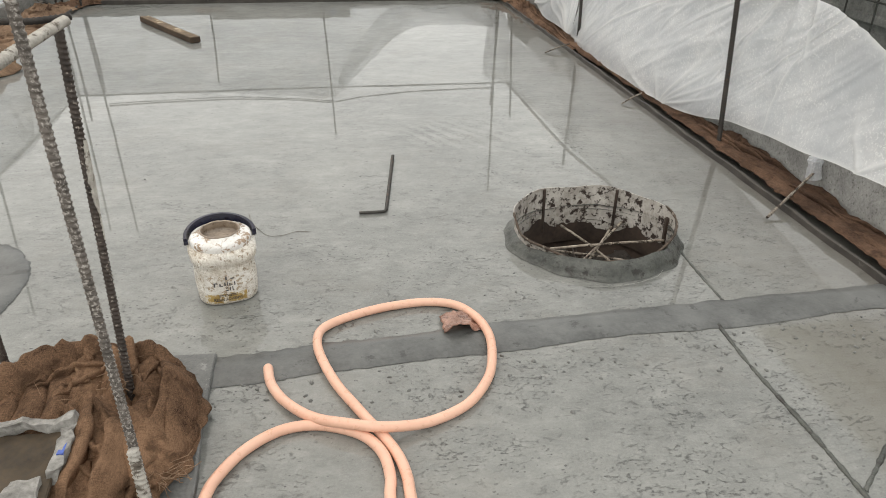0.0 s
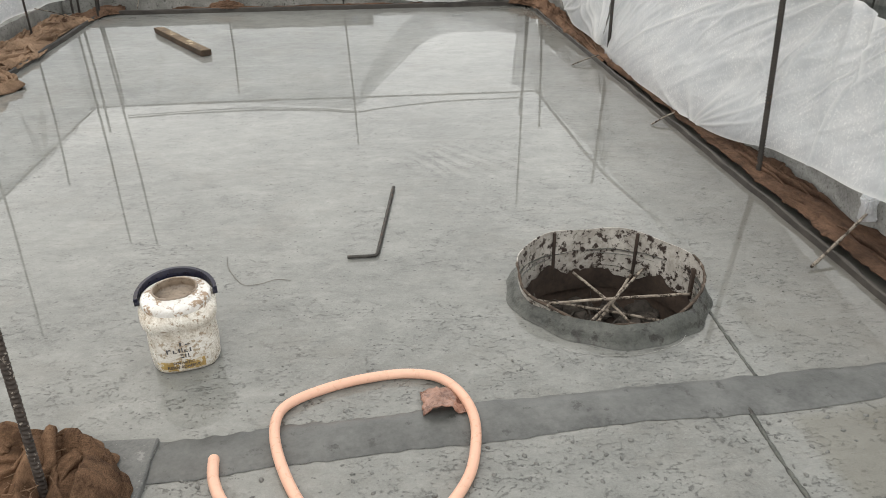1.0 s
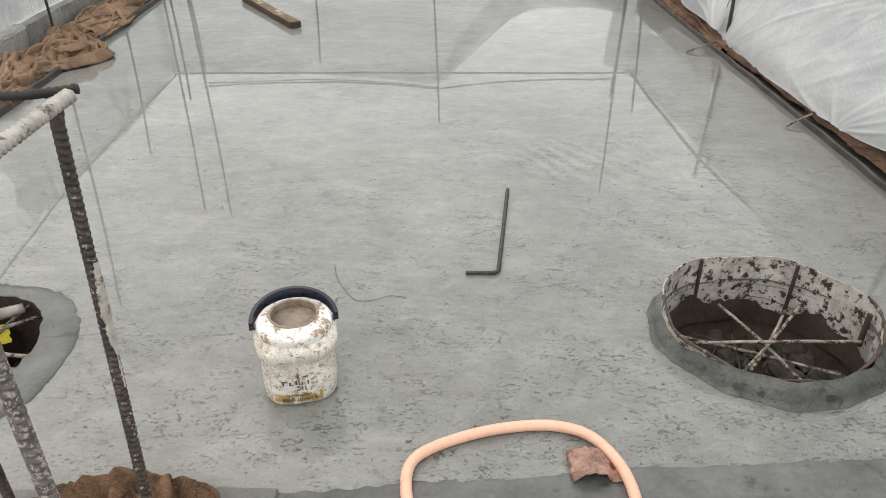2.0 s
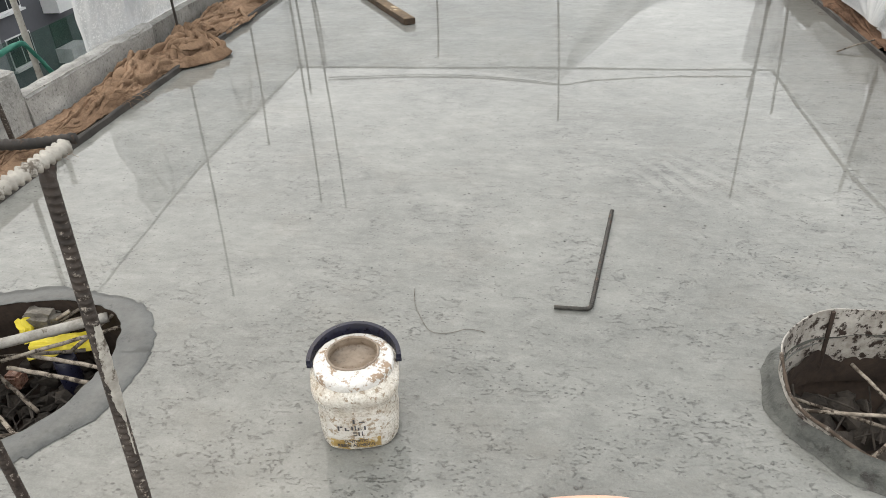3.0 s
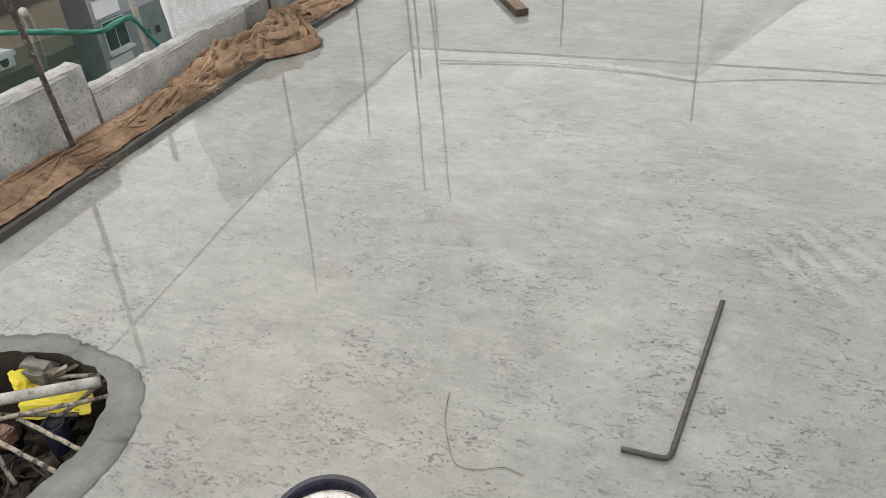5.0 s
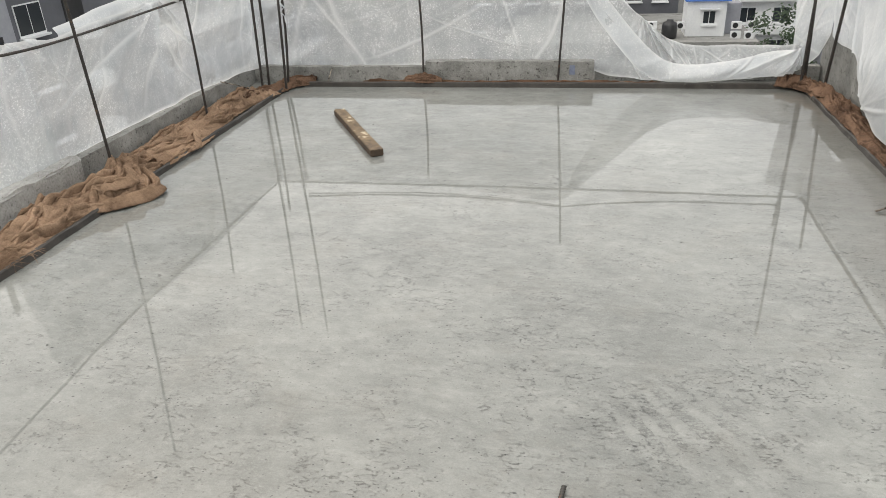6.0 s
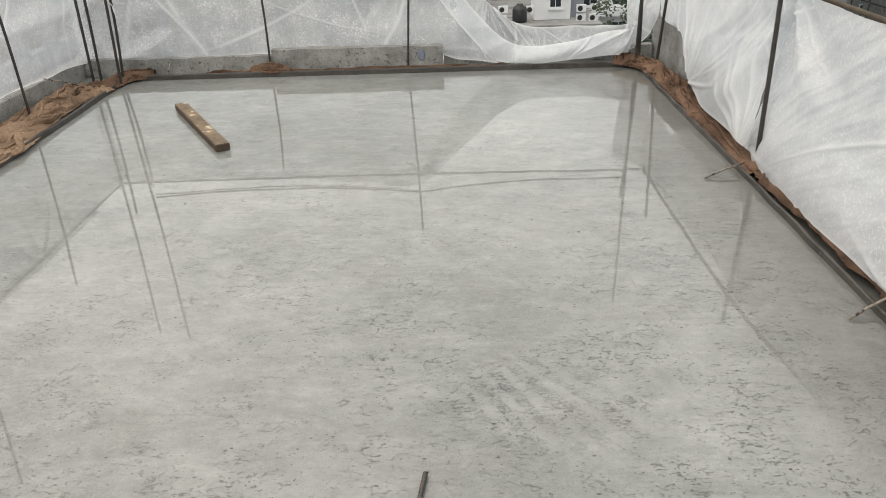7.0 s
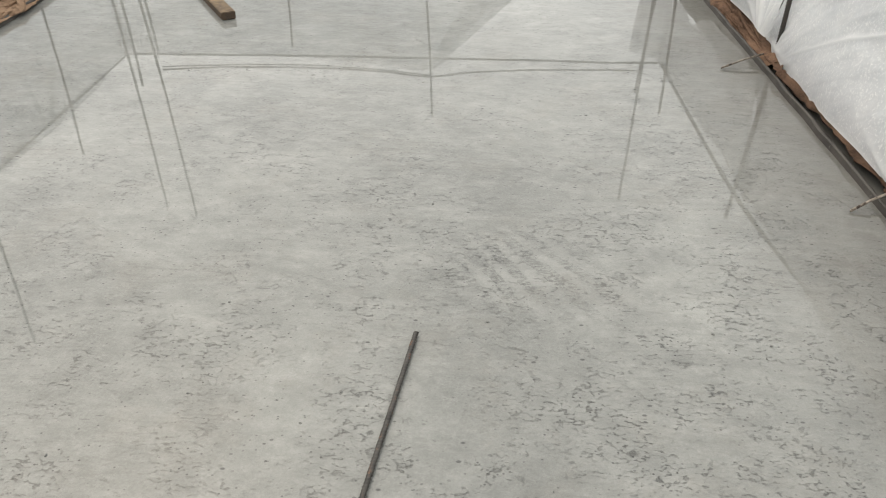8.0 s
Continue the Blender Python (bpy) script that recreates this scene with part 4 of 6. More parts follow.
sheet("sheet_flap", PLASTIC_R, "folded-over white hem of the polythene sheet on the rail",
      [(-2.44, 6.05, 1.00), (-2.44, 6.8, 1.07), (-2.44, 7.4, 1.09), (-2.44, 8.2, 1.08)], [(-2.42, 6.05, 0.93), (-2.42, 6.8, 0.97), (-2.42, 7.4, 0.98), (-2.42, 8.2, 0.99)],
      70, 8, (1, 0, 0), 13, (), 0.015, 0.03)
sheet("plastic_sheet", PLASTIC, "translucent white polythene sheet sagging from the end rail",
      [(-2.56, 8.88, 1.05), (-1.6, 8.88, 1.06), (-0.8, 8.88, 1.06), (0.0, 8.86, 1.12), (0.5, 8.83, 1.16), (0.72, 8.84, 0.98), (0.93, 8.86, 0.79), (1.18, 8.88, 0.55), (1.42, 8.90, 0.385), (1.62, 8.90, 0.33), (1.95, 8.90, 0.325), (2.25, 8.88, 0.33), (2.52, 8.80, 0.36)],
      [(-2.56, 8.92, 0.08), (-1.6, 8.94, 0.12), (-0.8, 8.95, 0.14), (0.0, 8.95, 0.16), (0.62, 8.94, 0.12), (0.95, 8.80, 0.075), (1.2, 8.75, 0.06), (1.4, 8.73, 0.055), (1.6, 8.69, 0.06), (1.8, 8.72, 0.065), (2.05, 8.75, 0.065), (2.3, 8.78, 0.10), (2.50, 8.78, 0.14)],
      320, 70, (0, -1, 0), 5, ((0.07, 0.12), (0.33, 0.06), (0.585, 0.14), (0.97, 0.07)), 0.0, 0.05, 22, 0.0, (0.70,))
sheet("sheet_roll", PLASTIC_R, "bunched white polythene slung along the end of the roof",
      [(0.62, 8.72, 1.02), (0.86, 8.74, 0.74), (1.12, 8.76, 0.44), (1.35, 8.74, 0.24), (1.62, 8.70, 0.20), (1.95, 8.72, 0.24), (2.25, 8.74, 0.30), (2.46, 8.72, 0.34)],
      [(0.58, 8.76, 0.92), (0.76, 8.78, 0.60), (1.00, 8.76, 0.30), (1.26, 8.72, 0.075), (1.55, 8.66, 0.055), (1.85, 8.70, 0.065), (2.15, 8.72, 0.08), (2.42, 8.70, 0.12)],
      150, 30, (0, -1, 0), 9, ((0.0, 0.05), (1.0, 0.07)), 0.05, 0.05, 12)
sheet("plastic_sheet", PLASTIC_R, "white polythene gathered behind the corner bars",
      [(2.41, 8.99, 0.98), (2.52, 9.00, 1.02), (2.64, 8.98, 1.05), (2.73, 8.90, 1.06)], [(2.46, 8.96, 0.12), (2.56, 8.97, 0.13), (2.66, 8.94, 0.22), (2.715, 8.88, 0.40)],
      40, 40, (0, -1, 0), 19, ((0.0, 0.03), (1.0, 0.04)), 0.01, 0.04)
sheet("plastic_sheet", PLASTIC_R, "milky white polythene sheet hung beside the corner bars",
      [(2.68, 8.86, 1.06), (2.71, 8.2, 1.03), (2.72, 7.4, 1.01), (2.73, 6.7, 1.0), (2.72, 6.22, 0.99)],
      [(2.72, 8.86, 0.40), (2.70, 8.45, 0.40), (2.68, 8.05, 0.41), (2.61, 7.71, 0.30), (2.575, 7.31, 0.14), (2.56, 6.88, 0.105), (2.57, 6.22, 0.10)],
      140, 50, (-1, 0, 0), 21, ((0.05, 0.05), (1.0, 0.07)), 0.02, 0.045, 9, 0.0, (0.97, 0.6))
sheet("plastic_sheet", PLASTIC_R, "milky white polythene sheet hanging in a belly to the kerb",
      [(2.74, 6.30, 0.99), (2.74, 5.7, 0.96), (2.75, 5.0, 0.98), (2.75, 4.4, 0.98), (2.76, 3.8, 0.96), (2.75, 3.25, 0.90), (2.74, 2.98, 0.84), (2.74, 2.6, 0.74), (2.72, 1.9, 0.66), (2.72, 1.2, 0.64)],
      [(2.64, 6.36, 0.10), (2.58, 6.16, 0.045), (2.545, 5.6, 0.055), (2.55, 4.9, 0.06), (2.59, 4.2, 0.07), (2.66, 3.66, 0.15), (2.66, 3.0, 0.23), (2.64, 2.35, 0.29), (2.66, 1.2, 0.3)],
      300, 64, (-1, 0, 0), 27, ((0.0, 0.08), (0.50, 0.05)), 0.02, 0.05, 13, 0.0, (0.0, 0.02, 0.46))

# ---- burlap ----
cloth("burlap_sacking", BURLAP, "brown frayed burlap strip lying behind the kerb", [(-2.29, 2.2, 0), (-2.29, 3.4, 0), (-2.29, 4.6, 0), (-2.28, 5.2, 0)],
      lambda u: (-0.15, 0.15 + 0.02 * math.sin(9 * u)), 200, 26, lambda u, v: 0.012 + 0.022 * math.sin(math.pi * v), 0.034, 1, 1.7, 1.4, 0.03, 0.030, 46)
cloth("burlap_sacking", BURLAP, "crumpled brown burlap heap spilling over the kerb", [(-2.24, 5.00, 0), (-2.24, 5.4, 0), (-2.22, 5.8, 0), (-2.26, 6.2, 0), (-2.29, 6.6, 0)],
      lambda u: (-0.19, 0.10 + 0.05 * u + 0.22 * math.exp(-((u - 0.55) / 0.13) ** 2)), 150, 48, lambda u, v: 0.015 + 0.05 * math.sin(math.pi * min(1, v * 1.1)) * math.sin(math.pi * u) ** 0.5 + (0.04 if 0.25 < v < 0.75 else 0.0) * math.sin(math.pi * u), 0.062, 2, 3.0, 1.8, 0.035, 0.060, 34)
cloth("burlap_sacking", BURLAP, "brown burlap strip draped along the upstand", [(-2.30, 6.35, 0), (-2.31, 7.0, 0), (-2.31, 7.7, 0), (-2.29, 8.3, 0)],
      lambda u: (-0.20, 0.21 + 0.05 * math.sin(7 * u)), 130, 34, lambda u, v: 0.02 + 0.04 * math.sin(math.pi * v), 0.045, 3, 2.2, 1.6, 0.03, 0.040, 36)
cloth("burlap_sacking", BURLAP_WET, "dark damp burlap bundled round the corner bars", [(-2.30, 8.0, 0), (-2.18, 8.4, 0), (-2.04, 8.67, 0), (-1.86, 8.75, 0)],
      lambda u: (-0.12, 0.13 * (1 - 0.5 * u)), 90, 34, lambda u, v: 0.012 + 0.03 * math.sin(math.pi * v), 0.045, 4, 4.0, 1.8, 0.03, 0.034, 18)
cloth("burlap_sacking", BURLAP_WET, "thin damp burlap strip along the end upstand", [(-1.4, 8.755, 0), (-0.7, 8.75, 0), (0.1, 8.75, 0), (0.9, 8.76, 0), (1.35, 8.76, 0)],
      lambda u: (-0.05, 0.055), 170, 14, lambda u, v: 0.012, 0.030, 5, 3.5, 1.5, 0.02, 0.024, 26)
cloth("burlap_sacking", BURLAP_WET, "reddish brown burlap stuffed into the corner", [(2.32, 8.74, 0), (2.50, 8.62, 0), (2.60, 8.3, 0), (2.61, 7.9, 0), (2.61, 7.4, 0), (2.60, 6.7, 0), (2.60, 6.0, 0)],
      lambda u: (-0.085, 0.09), 170, 26, lambda u, v: 0.02 + 0.045 * math.sin(math.pi * v) * (1.3 - u), 0.045, 6, 4.0, 1.8, 0.03, 0.036, 44)
cloth("burlap_sacking", BURLAP_SOAKED, "flattened wet brown burlap in the edge channel", [(2.63, 6.1, 0), (2.64, 5.0, 0), (2.64, 4.0, 0), (2.64, 3.0, 0), (2.65, 2.0, 0), (2.65, 1.0, 0)],
      lambda u: (-0.13, 0.11), 220, 22, lambda u, v: 0.015 + 0.03 * v, 0.030, 7, 2.2, 1.5, 0.03, 0.036, 34)
cloth("burlap_sacking", BURLAP_WET, "small damp burlap tuft round a bar foot", [(-0.98, 8.75, 0.03), (-0.8, 8.73, 0.04), (-0.62, 8.72, 0.03)],
      lambda u: (-0.075 * math.sin(math.pi * u) ** 0.7, 0.085 * math.sin(math.pi * u)), 60, 20, lambda u, v: 0.03 * math.sin(math.pi * v), 0.035, 11, 6, 1.6, 0.03, 0.026, 9)


# ---- the near column: sacking, bars and a crusted form ----
def near_heap():
    cx, cy = -0.40, 1.68
    rnd = random.Random(77)
    flat_at = lambda x, y: 1 - 0.85 * math.exp(-((x + 0.50) / 0.17) ** 4 - ((y - 1.45) / 0.19) ** 4)
    reach = lambda a: (0.34 + 0.06 * noise.noise(Vector((math.cos(a) * 2, math.sin(a) * 2, 3))) + 0.025 * noise.noise(Vector((math.cos(a) * 9, math.sin(a) * 9, 3))),
                       0.42 + 0.06 * noise.noise(Vector((math.cos(a) * 2, math.sin(a) * 2, 8))) + 0.025 * noise.noise(Vector((math.cos(a) * 9, math.sin(a) * 9, 7))))

    def height(x, y, r):
        h, _ = crumple(y - cy + 0.3 * (x - cx), x - cx, 13.0, 12.0, 1.2, 2.2)
        dip = math.exp(-((x + 0.26) / 0.07) ** 2 - ((y - 1.77) / 0.08) ** 2)
        return max(0.023, 0.024 + 0.105 * (1 - r ** 3) + min(1.0, 6 * (1 - r)) * flat_at(x, y) * 0.055 * h - 0.06 * dip)

    def at(u, v):
        a, r = 2 * math.pi * u, v
        ex, ey = reach(a)
        x, y = cx + math.cos(a) * r * ex, cy + math.sin(a) * r * ey
        return Vector((x, y, height(x, y, r)))

    bm = grid(at, 300, 130, True)
    base = bm.verts[:]
    places = np.array([v.co for v in base])

    def fold_line(x0, y0, x1, y1, bow, width, tall, side):
        pts = []
        for k in range(31):
            t = k / 30
            x = x0 + (x1 - x0) * t + bow * math.sin(math.pi * t) + 0.012 * noise.noise(Vector((t * 4, x0 * 9, 1)))
            y = y0 + (y1 - y0) * t + 0.012 * noise.noise(Vector((t * 4, y0 * 9, 2)))
            a = math.atan2((y - cy) / 0.42, (x - cx) / 0.34)
            ex, ey = reach(a)
            r = math.hypot((x - cx) / ex, (y - cy) / ey)
            if r > 0.90:
                x, y, r = cx + (x - cx) * 0.90 / r, cy + (y - cy) * 0.90 / r, 0.90
            pts.append(Vector((x, y, height(x, y, r))))
        lay_fold(bm, pts, width, tall, side, x0 * 31 + y0, base, places)

    # long folds that fan out from the bars, then short tumbled ones between and behind them
    for x0, y0, x1, y1, bow, width, tall, side in ((-0.22, 1.98, -0.22, 1.44, 0.09, 0.060, 0.070, 1), (-0.20, 1.90, -0.17, 1.42, 0.07, 0.050, 0.058, 1), (-0.15, 1.86, -0.12, 1.48, 0.03, 0.045, 0.048, 1), (-0.30, 2.00, -0.10, 1.86, 0.0, 0.050, 0.050, -1),
                                                   (-0.28, 1.66, -0.26, 1.32, 0.03, 0.050, 0.055, 1), (-0.35, 1.72, -0.33, 1.36, 0.02, 0.055, 0.050, -1), (-0.24, 1.58, -0.14, 1.30, 0.0, 0.045, 0.040, -1), (-0.62, 1.70, -0.40, 2.00, -0.03, 0.070, 0.075, -1),
                                                   (-0.66, 1.84, -0.30, 2.03, 0.0, 0.055, 0.055, -1), (-0.70, 1.66, -0.52, 1.92, -0.02, 0.055, 0.060, 1), (-0.33, 2.03, -0.27, 1.80, 0.02, 0.045, 0.055, -1)):
        fold_line(x0, y0, x1, y1, bow, width, tall, side)
    for _ in range(46):
        x0, y0 = rnd.uniform(-0.68, -0.10), rnd.uniform(1.40, 2.0)
        if flat_at(x0, y0) > 0.8:
            a, run = rnd.gauss(1.9, 0.8), rnd.uniform(0.08, 0.24)
            w = rnd.uniform(0.010, 0.026)
            fold_line(x0, y0, x0 + math.cos(a) * run, y0 + math.sin(a) * run, rnd.uniform(-0.03, 0.03), w, w * rnd.uniform(0.8, 1.3), rnd.choice((-1, 1)))
    ob = tagged(link("burlap_sack", bm, BURLAP_HEAP, True), "crumpled dark brown burlap heaped round column bars", "burlap", "burlap sacking round the slab")
    thick = ob.modifiers.new("thick", "SOLIDIFY")
    thick.thickness = 0.004


near_heap()
near_bar = upright("column_bar", resample([(-0.262, 1.785, 0.0), (-0.251, 1.854, 1.09), (-0.256, 1.875, 1.115)], 0.02), 0.0115, STEEL_SPLASHED, "dark ribbed column bar splashed with white cement", 0.013, 16)
def cement_patch(u, v):
    z = 0.845 - 0.27 * u
    p = Vector((-0.262, 1.785, 0)).lerp(Vector((-0.251, 1.854, 1.09)), z / 1.09)
    wide = 0.9 * math.sin(math.pi * min(1.0, 0.06 + u * 1.3)) ** 0.5 + 0.35 * noise.noise(Vector((u * 14, 0 if v < 0.5 else 3, 1)))
    a = math.radians(-25) + (v - 0.5) * 2 * max(0.05, wide)
    r = 0.0118 + 0.0045 * math.sin(math.pi * v) ** 0.5 + 0.0012 * noise.noise(Vector((u * 30, v * 4, 7)))
    return p + Vector((math.cos(a) * r, math.sin(a) * r, 0))


part("cement_patch", grid(cement_patch, 60, 10), STEEL_CRUSTED, near_bar, "white cement caked on the bar", smooth=True)
upright("column_bar", [(-0.143, 1.376, 0.0), (-0.185, 1.441, 1.1), (-0.21, 1.475, 1.75)], 0.0115, STEEL_GREY, "ribbed column bar, grey with cement near its foot", 0.013, 16)
upright("column_bar", [(-0.125, 1.31, 0.0), (-0.140, 1.345, 0.27)], 0.0135, STEEL_CRUSTED, "short bar stub thick with dried cement", 0.013, 16)
upright("column_tie", spline([(-0.245, 1.905, 1.118), (-0.25, 1.80, 1.118), (-0.262, 1.60, 1.115), (-0.27, 1.46, 1.11)], 6), 0.0105, STEEL_CRUSTED, "pale cement-crusted tie bar across the column bars", 0.013, 14)
upright("column_tie", spline([(-0.235, 1.915, 1.125), (-0.33, 1.91, 1.115), (-0.45, 1.90, 1.12), (-0.62, 1.89, 1.12)], 6), 0.0085, STEEL, "dark ribbed tie bar across the column bars", 0.013, 12)
upright("column_bar", [(-0.62, 1.90, 0.0), (-0.62, 1.90, 1.3)], 0.0115, STEEL_SPLASHED, "dark ribbed column bar splashed with white cement", 0.013, 12)


def crusted_form():
    form = thing("crusted_tray", (-0.475, 1.455, 0.155), "broken tray crusted with pale cement lying on burlap", "tray")
    part("base", box(-0.16, 0.12, -0.17, 0.12, -0.012, 0.0, 0.002, None, 0.01, 12, 2), RUST_BOARD, form, "muddy brown base")
    for i, (x0, x1, y0, y1, h) in enumerate(((-0.17, 0.13, 0.115, 0.15, 0.03), (0.105, 0.135, -0.05, 0.13, 0.025), (0.04, 0.11, -0.20, -0.06, 0.02), (-0.17, 0.03, -0.19, -0.165, 0.02))):
        part("rim", box(x0, x1, y0, y1, -0.01, h, 0.0, None, 0.024, 26, 5 + i), CRUST, form, "rim thick with dried cement")
    part("flap", box(0.124, 0.140, 0.0, 0.048, -0.02, 0.032, 0.0, None, 0.016, 9, 3), BLUE, form, "torn blue plastic strip")


crusted_form()


def fibres(name, c, spread, count, seed, label):
    rnd = random.Random(seed)
    bm = bmesh.new()
    for _ in range(count):
        p = Vector((c[0] + rnd.gauss(0, spread), c[1] + rnd.gauss(0, spread), c[2]))
        pts = [p]
        d = Vector((rnd.uniform(-1, 1), rnd.uniform(-1, 1), rnd.uniform(-0.1, 0.4)))
        for _ in range(4):
            d += Vector((rnd.uniform(-0.6, 0.6), rnd.uniform(-0.6, 0.6), rnd.uniform(-0.4, 0.2)))
            pts.append(pts[-1] + d.normalized() * 0.02)
        tube(pts, 0.0011, 4, bm)
    return single(name, bm, BURLAP, label, "fibres", kind="stuff")


fibres("burlap_fibres", (-0.15, 1.48, 0.07), 0.03, 45, 3, "loose frayed burlap fibres on the heap")
fibres("burlap_fibres", (-0.40, 1.80, 0.13), 0.06, 45, 4, "loose frayed burlap fibres on the heap")
fibres("burlap_fibres", (-2.10, 4.9, 0.06), 0.05, 70, 5, "frayed burlap fibres hanging over the kerb")
fibres("burlap_fibres", (-2.12, 4.1, 0.05), 0.06, 60, 6, "frayed burlap fibres hanging over the kerb")


# ---- hose ----
def hose():
    pts = [(0.115, 1.943, 0.016), (0.125, 1.871, 0.016), (0.157, 1.792, 0.018), (0.212, 1.714, 0.024), (0.272, 1.656, 0.034), (0.341, 1.618, 0.044), (0.425, 1.588, 0.046), (0.493, 1.589, 0.036), (0.575, 1.607, 0.022),
           (0.663, 1.644, 0.016), (0.738, 1.697, 0.016), (0.809, 1.797, 0.016), (0.844, 1.901, 0.02), (0.858, 2.014, 0.024), (0.838, 2.125, 0.022), (0.78, 2.22, 0.018), (0.684, 2.258, 0.016), (0.57, 2.254, 0.016),
           (0.458, 2.229, 0.016), (0.346, 2.182, 0.016), (0.287, 2.127, 0.018), (0.274, 2.04, 0.024), (0.292, 1.934, 0.026), (0.331, 1.822, 0.018), (0.381, 1.718, 0.016), (0.412, 1.653, 0.016), (0.449, 1.582, 0.016),
           (0.483, 1.498, 0.016), (0.498, 1.418, 0.016), (0.499, 1.339, 0.016), (0.509, 1.15, 0.016), (0.4, 0.95, 0.016), (0.2, 0.93, 0.016), (0.03, 1.05, 0.016), (-0.045, 1.22, 0.016), (-0.024, 1.422, 0.016),
           (0.012, 1.51, 0.016), (0.071, 1.586, 0.016), (0.152, 1.641, 0.016), (0.237, 1.655, 0.016), (0.322, 1.633, 0.016), (0.398, 1.584, 0.016), (0.442, 1.511, 0.016), (0.454, 1.425, 0.016), (0.446, 1.348, 0.016),
           (0.441, 1.2, 0.016), (0.42, 1.02, 0.03), (0.4, 0.86, 0.048), (0.36, 0.6, 0.016), (0.4, 0.2, 0.016), (0.7, -0.6, 0.016)]
    whole = thing("garden_hose", (0.4, 1.7, 0.0), "peach pink flexible hose looped on the wet floor", "hose")
    bm = tube([p - Vector((0.4, 1.7, 0)) for p in spline(pts, 12)], 0.0158, 18)
    part("pipe", bm, HOSE, whole, smooth=True)
    end = bmesh.new()
    bmesh.ops.create_uvsphere(end, u_segments=16, v_segments=8, radius=0.0159, matrix=Matrix.Translation((-0.285, 0.243, 0.016)))
    part("end_cap", end, HOSE, whole, smooth=True)


hose()


# ---- tub of adhesive ----
def tub():
    t = thing("adhesive_tub", (-0.058, 2.478, 0.0), "dirty white plastic adhesive tub without its lid", "bucket")
    t.matrix_world = pose(-0.056, 2.478, 0.0, 0, 0, 12) @ Matrix.Scale(1.06, 4)
    prof = [(0.098, 0.000), (0.106, 0.004), (0.110, 0.012), (0.113, 0.05), (0.1125, 0.10), (0.110, 0.135), (0.113, 0.152), (0.1205, 0.164), (0.122, 0.180), (0.118, 0.193), (0.107, 0.202), (0.104, 0.206),
            (0.1045, 0.220), (0.102, 0.228), (0.094, 0.233), (0.078, 0.236), (0.070, 0.244), (0.066, 0.246), (0.063, 0.243)]
    def square(a, k):
        e = 2.0 + 1.2 * k
        return 1.0 / (abs(math.cos(a)) ** e + abs(math.sin(a)) ** e) ** (1 / e)
    def wrap(profile, power):
        n = len(profile) - 1
        def at(u, v):
            r, z = profile[round(v * n)]
            a = 2 * math.pi * u
            k = max(0.0, min(1.0, (0.206 - z) / 0.03)) * power
            dent = 1 + 0.012 * noise.noise(Vector((math.cos(a) * 2.5, math.sin(a) * 2.5, z * 14)))
            s = square(a, k) * dent * r * (1 - 0.075 * k)
            return Vector((math.cos(a) * s, math.sin(a) * s, z))
        return grid(at, 72, n, True)
    body = wrap(prof[:12], 1.0)
    low = [v for v in body.verts if v.co.z < 0.0005]
    low.sort(key=lambda v: math.atan2(v.co.y, v.co.x))
    body.faces.new(low[::-1])
    part("body", body, TUB, t, smooth=True)
    part("neck", wrap(prof[11:], 1.0), TUB_NECK, t, "glossy white neck ring", smooth=True)
    part("inside", wrap([(0.0628, 0.2425), (0.062, 0.234), (0.064, 0.224), (0.066, 0.216), (0.0, 0.214)], 0.0), TUB_INSIDE, t, "coated inside with dried brown adhesive", smooth=True)
    lip = [Vector((math.cos(k * math.pi / 24) * 0.0655, math.sin(k * math.pi / 24) * 0.0655, 0.245)) for k in range(49)]
    part("mouth_rim", tube(lip, lambda d, a: 0.0036 * (1 + 0.9 * noise.noise(Vector((d * 60, math.cos(a) * 2, math.sin(a))))), 8, None, False), TUB_INSIDE, t, "torn brown adhesive round the mouth", smooth=True)
    # the label lies on the front face
    def patch(u0, u1, z0, z1, gap, wob=0.0):
        def at(u, v):
            a = -math.pi / 2 + (u0 + (u1 - u0) * u)
            z = z0 + (z1 - z0) * v + wob * noise.noise(Vector((u * 6, v * 3, 2)))
            i = max(j for j in range(len(prof) - 1) if prof[j][1] <= z)
            f = (z - prof[i][1]) / max(1e-6, prof[i + 1][1] - prof[i][1])
            r = prof[i][0] + (prof[i + 1][0] - prof[i][0]) * f
            dent = 1 + 0.012 * noise.noise(Vector((math.cos(a) * 2.5, math.sin(a) * 2.5, z * 14)))
            s = square(a, 1.0) * dent * r * 0.925 + gap
            return Vector((math.cos(a) * s, math.sin(a) * s, z))
        return at
    lab = part("label", grid(patch(-0.72, 0.66, 0.024, 0.122, 0.0012, 0.004), 24, 12), TUB_LABEL, t, "scuffed white label", smooth=True)
    part("label_band", grid(patch(-0.76, 0.5, 0.014, 0.050, 0.0022, 0.008), 24, 8), TUB_GOLD, lab, "worn ochre band", smooth=True)
    for u0, u1, z0, z1 in ((-0.46, -0.42, 0.080, 0.096), (-0.41, -0.35, 0.091, 0.096), (-0.30, -0.26, 0.080, 0.091), (-0.25, -0.20, 0.080, 0.083), (-0.15, -0.11, 0.081, 0.095), (-0.07, -0.04, 0.080, 0.097), (0.0, 0.04, 0.080, 0.090), (0.05, 0.10, 0.080, 0.083), (0.15, 0.19, 0.080, 0.094), (-0.12, -0.04, 0.060, 0.064), (-0.12, -0.04, 0.070, 0.074), (0.0, 0.03, 0.060, 0.075), (0.08, 0.11, 0.060, 0.075), (-0.10, -0.05, 0.103, 0.117), (0.05, 0.18, 0.105, 0.109)):
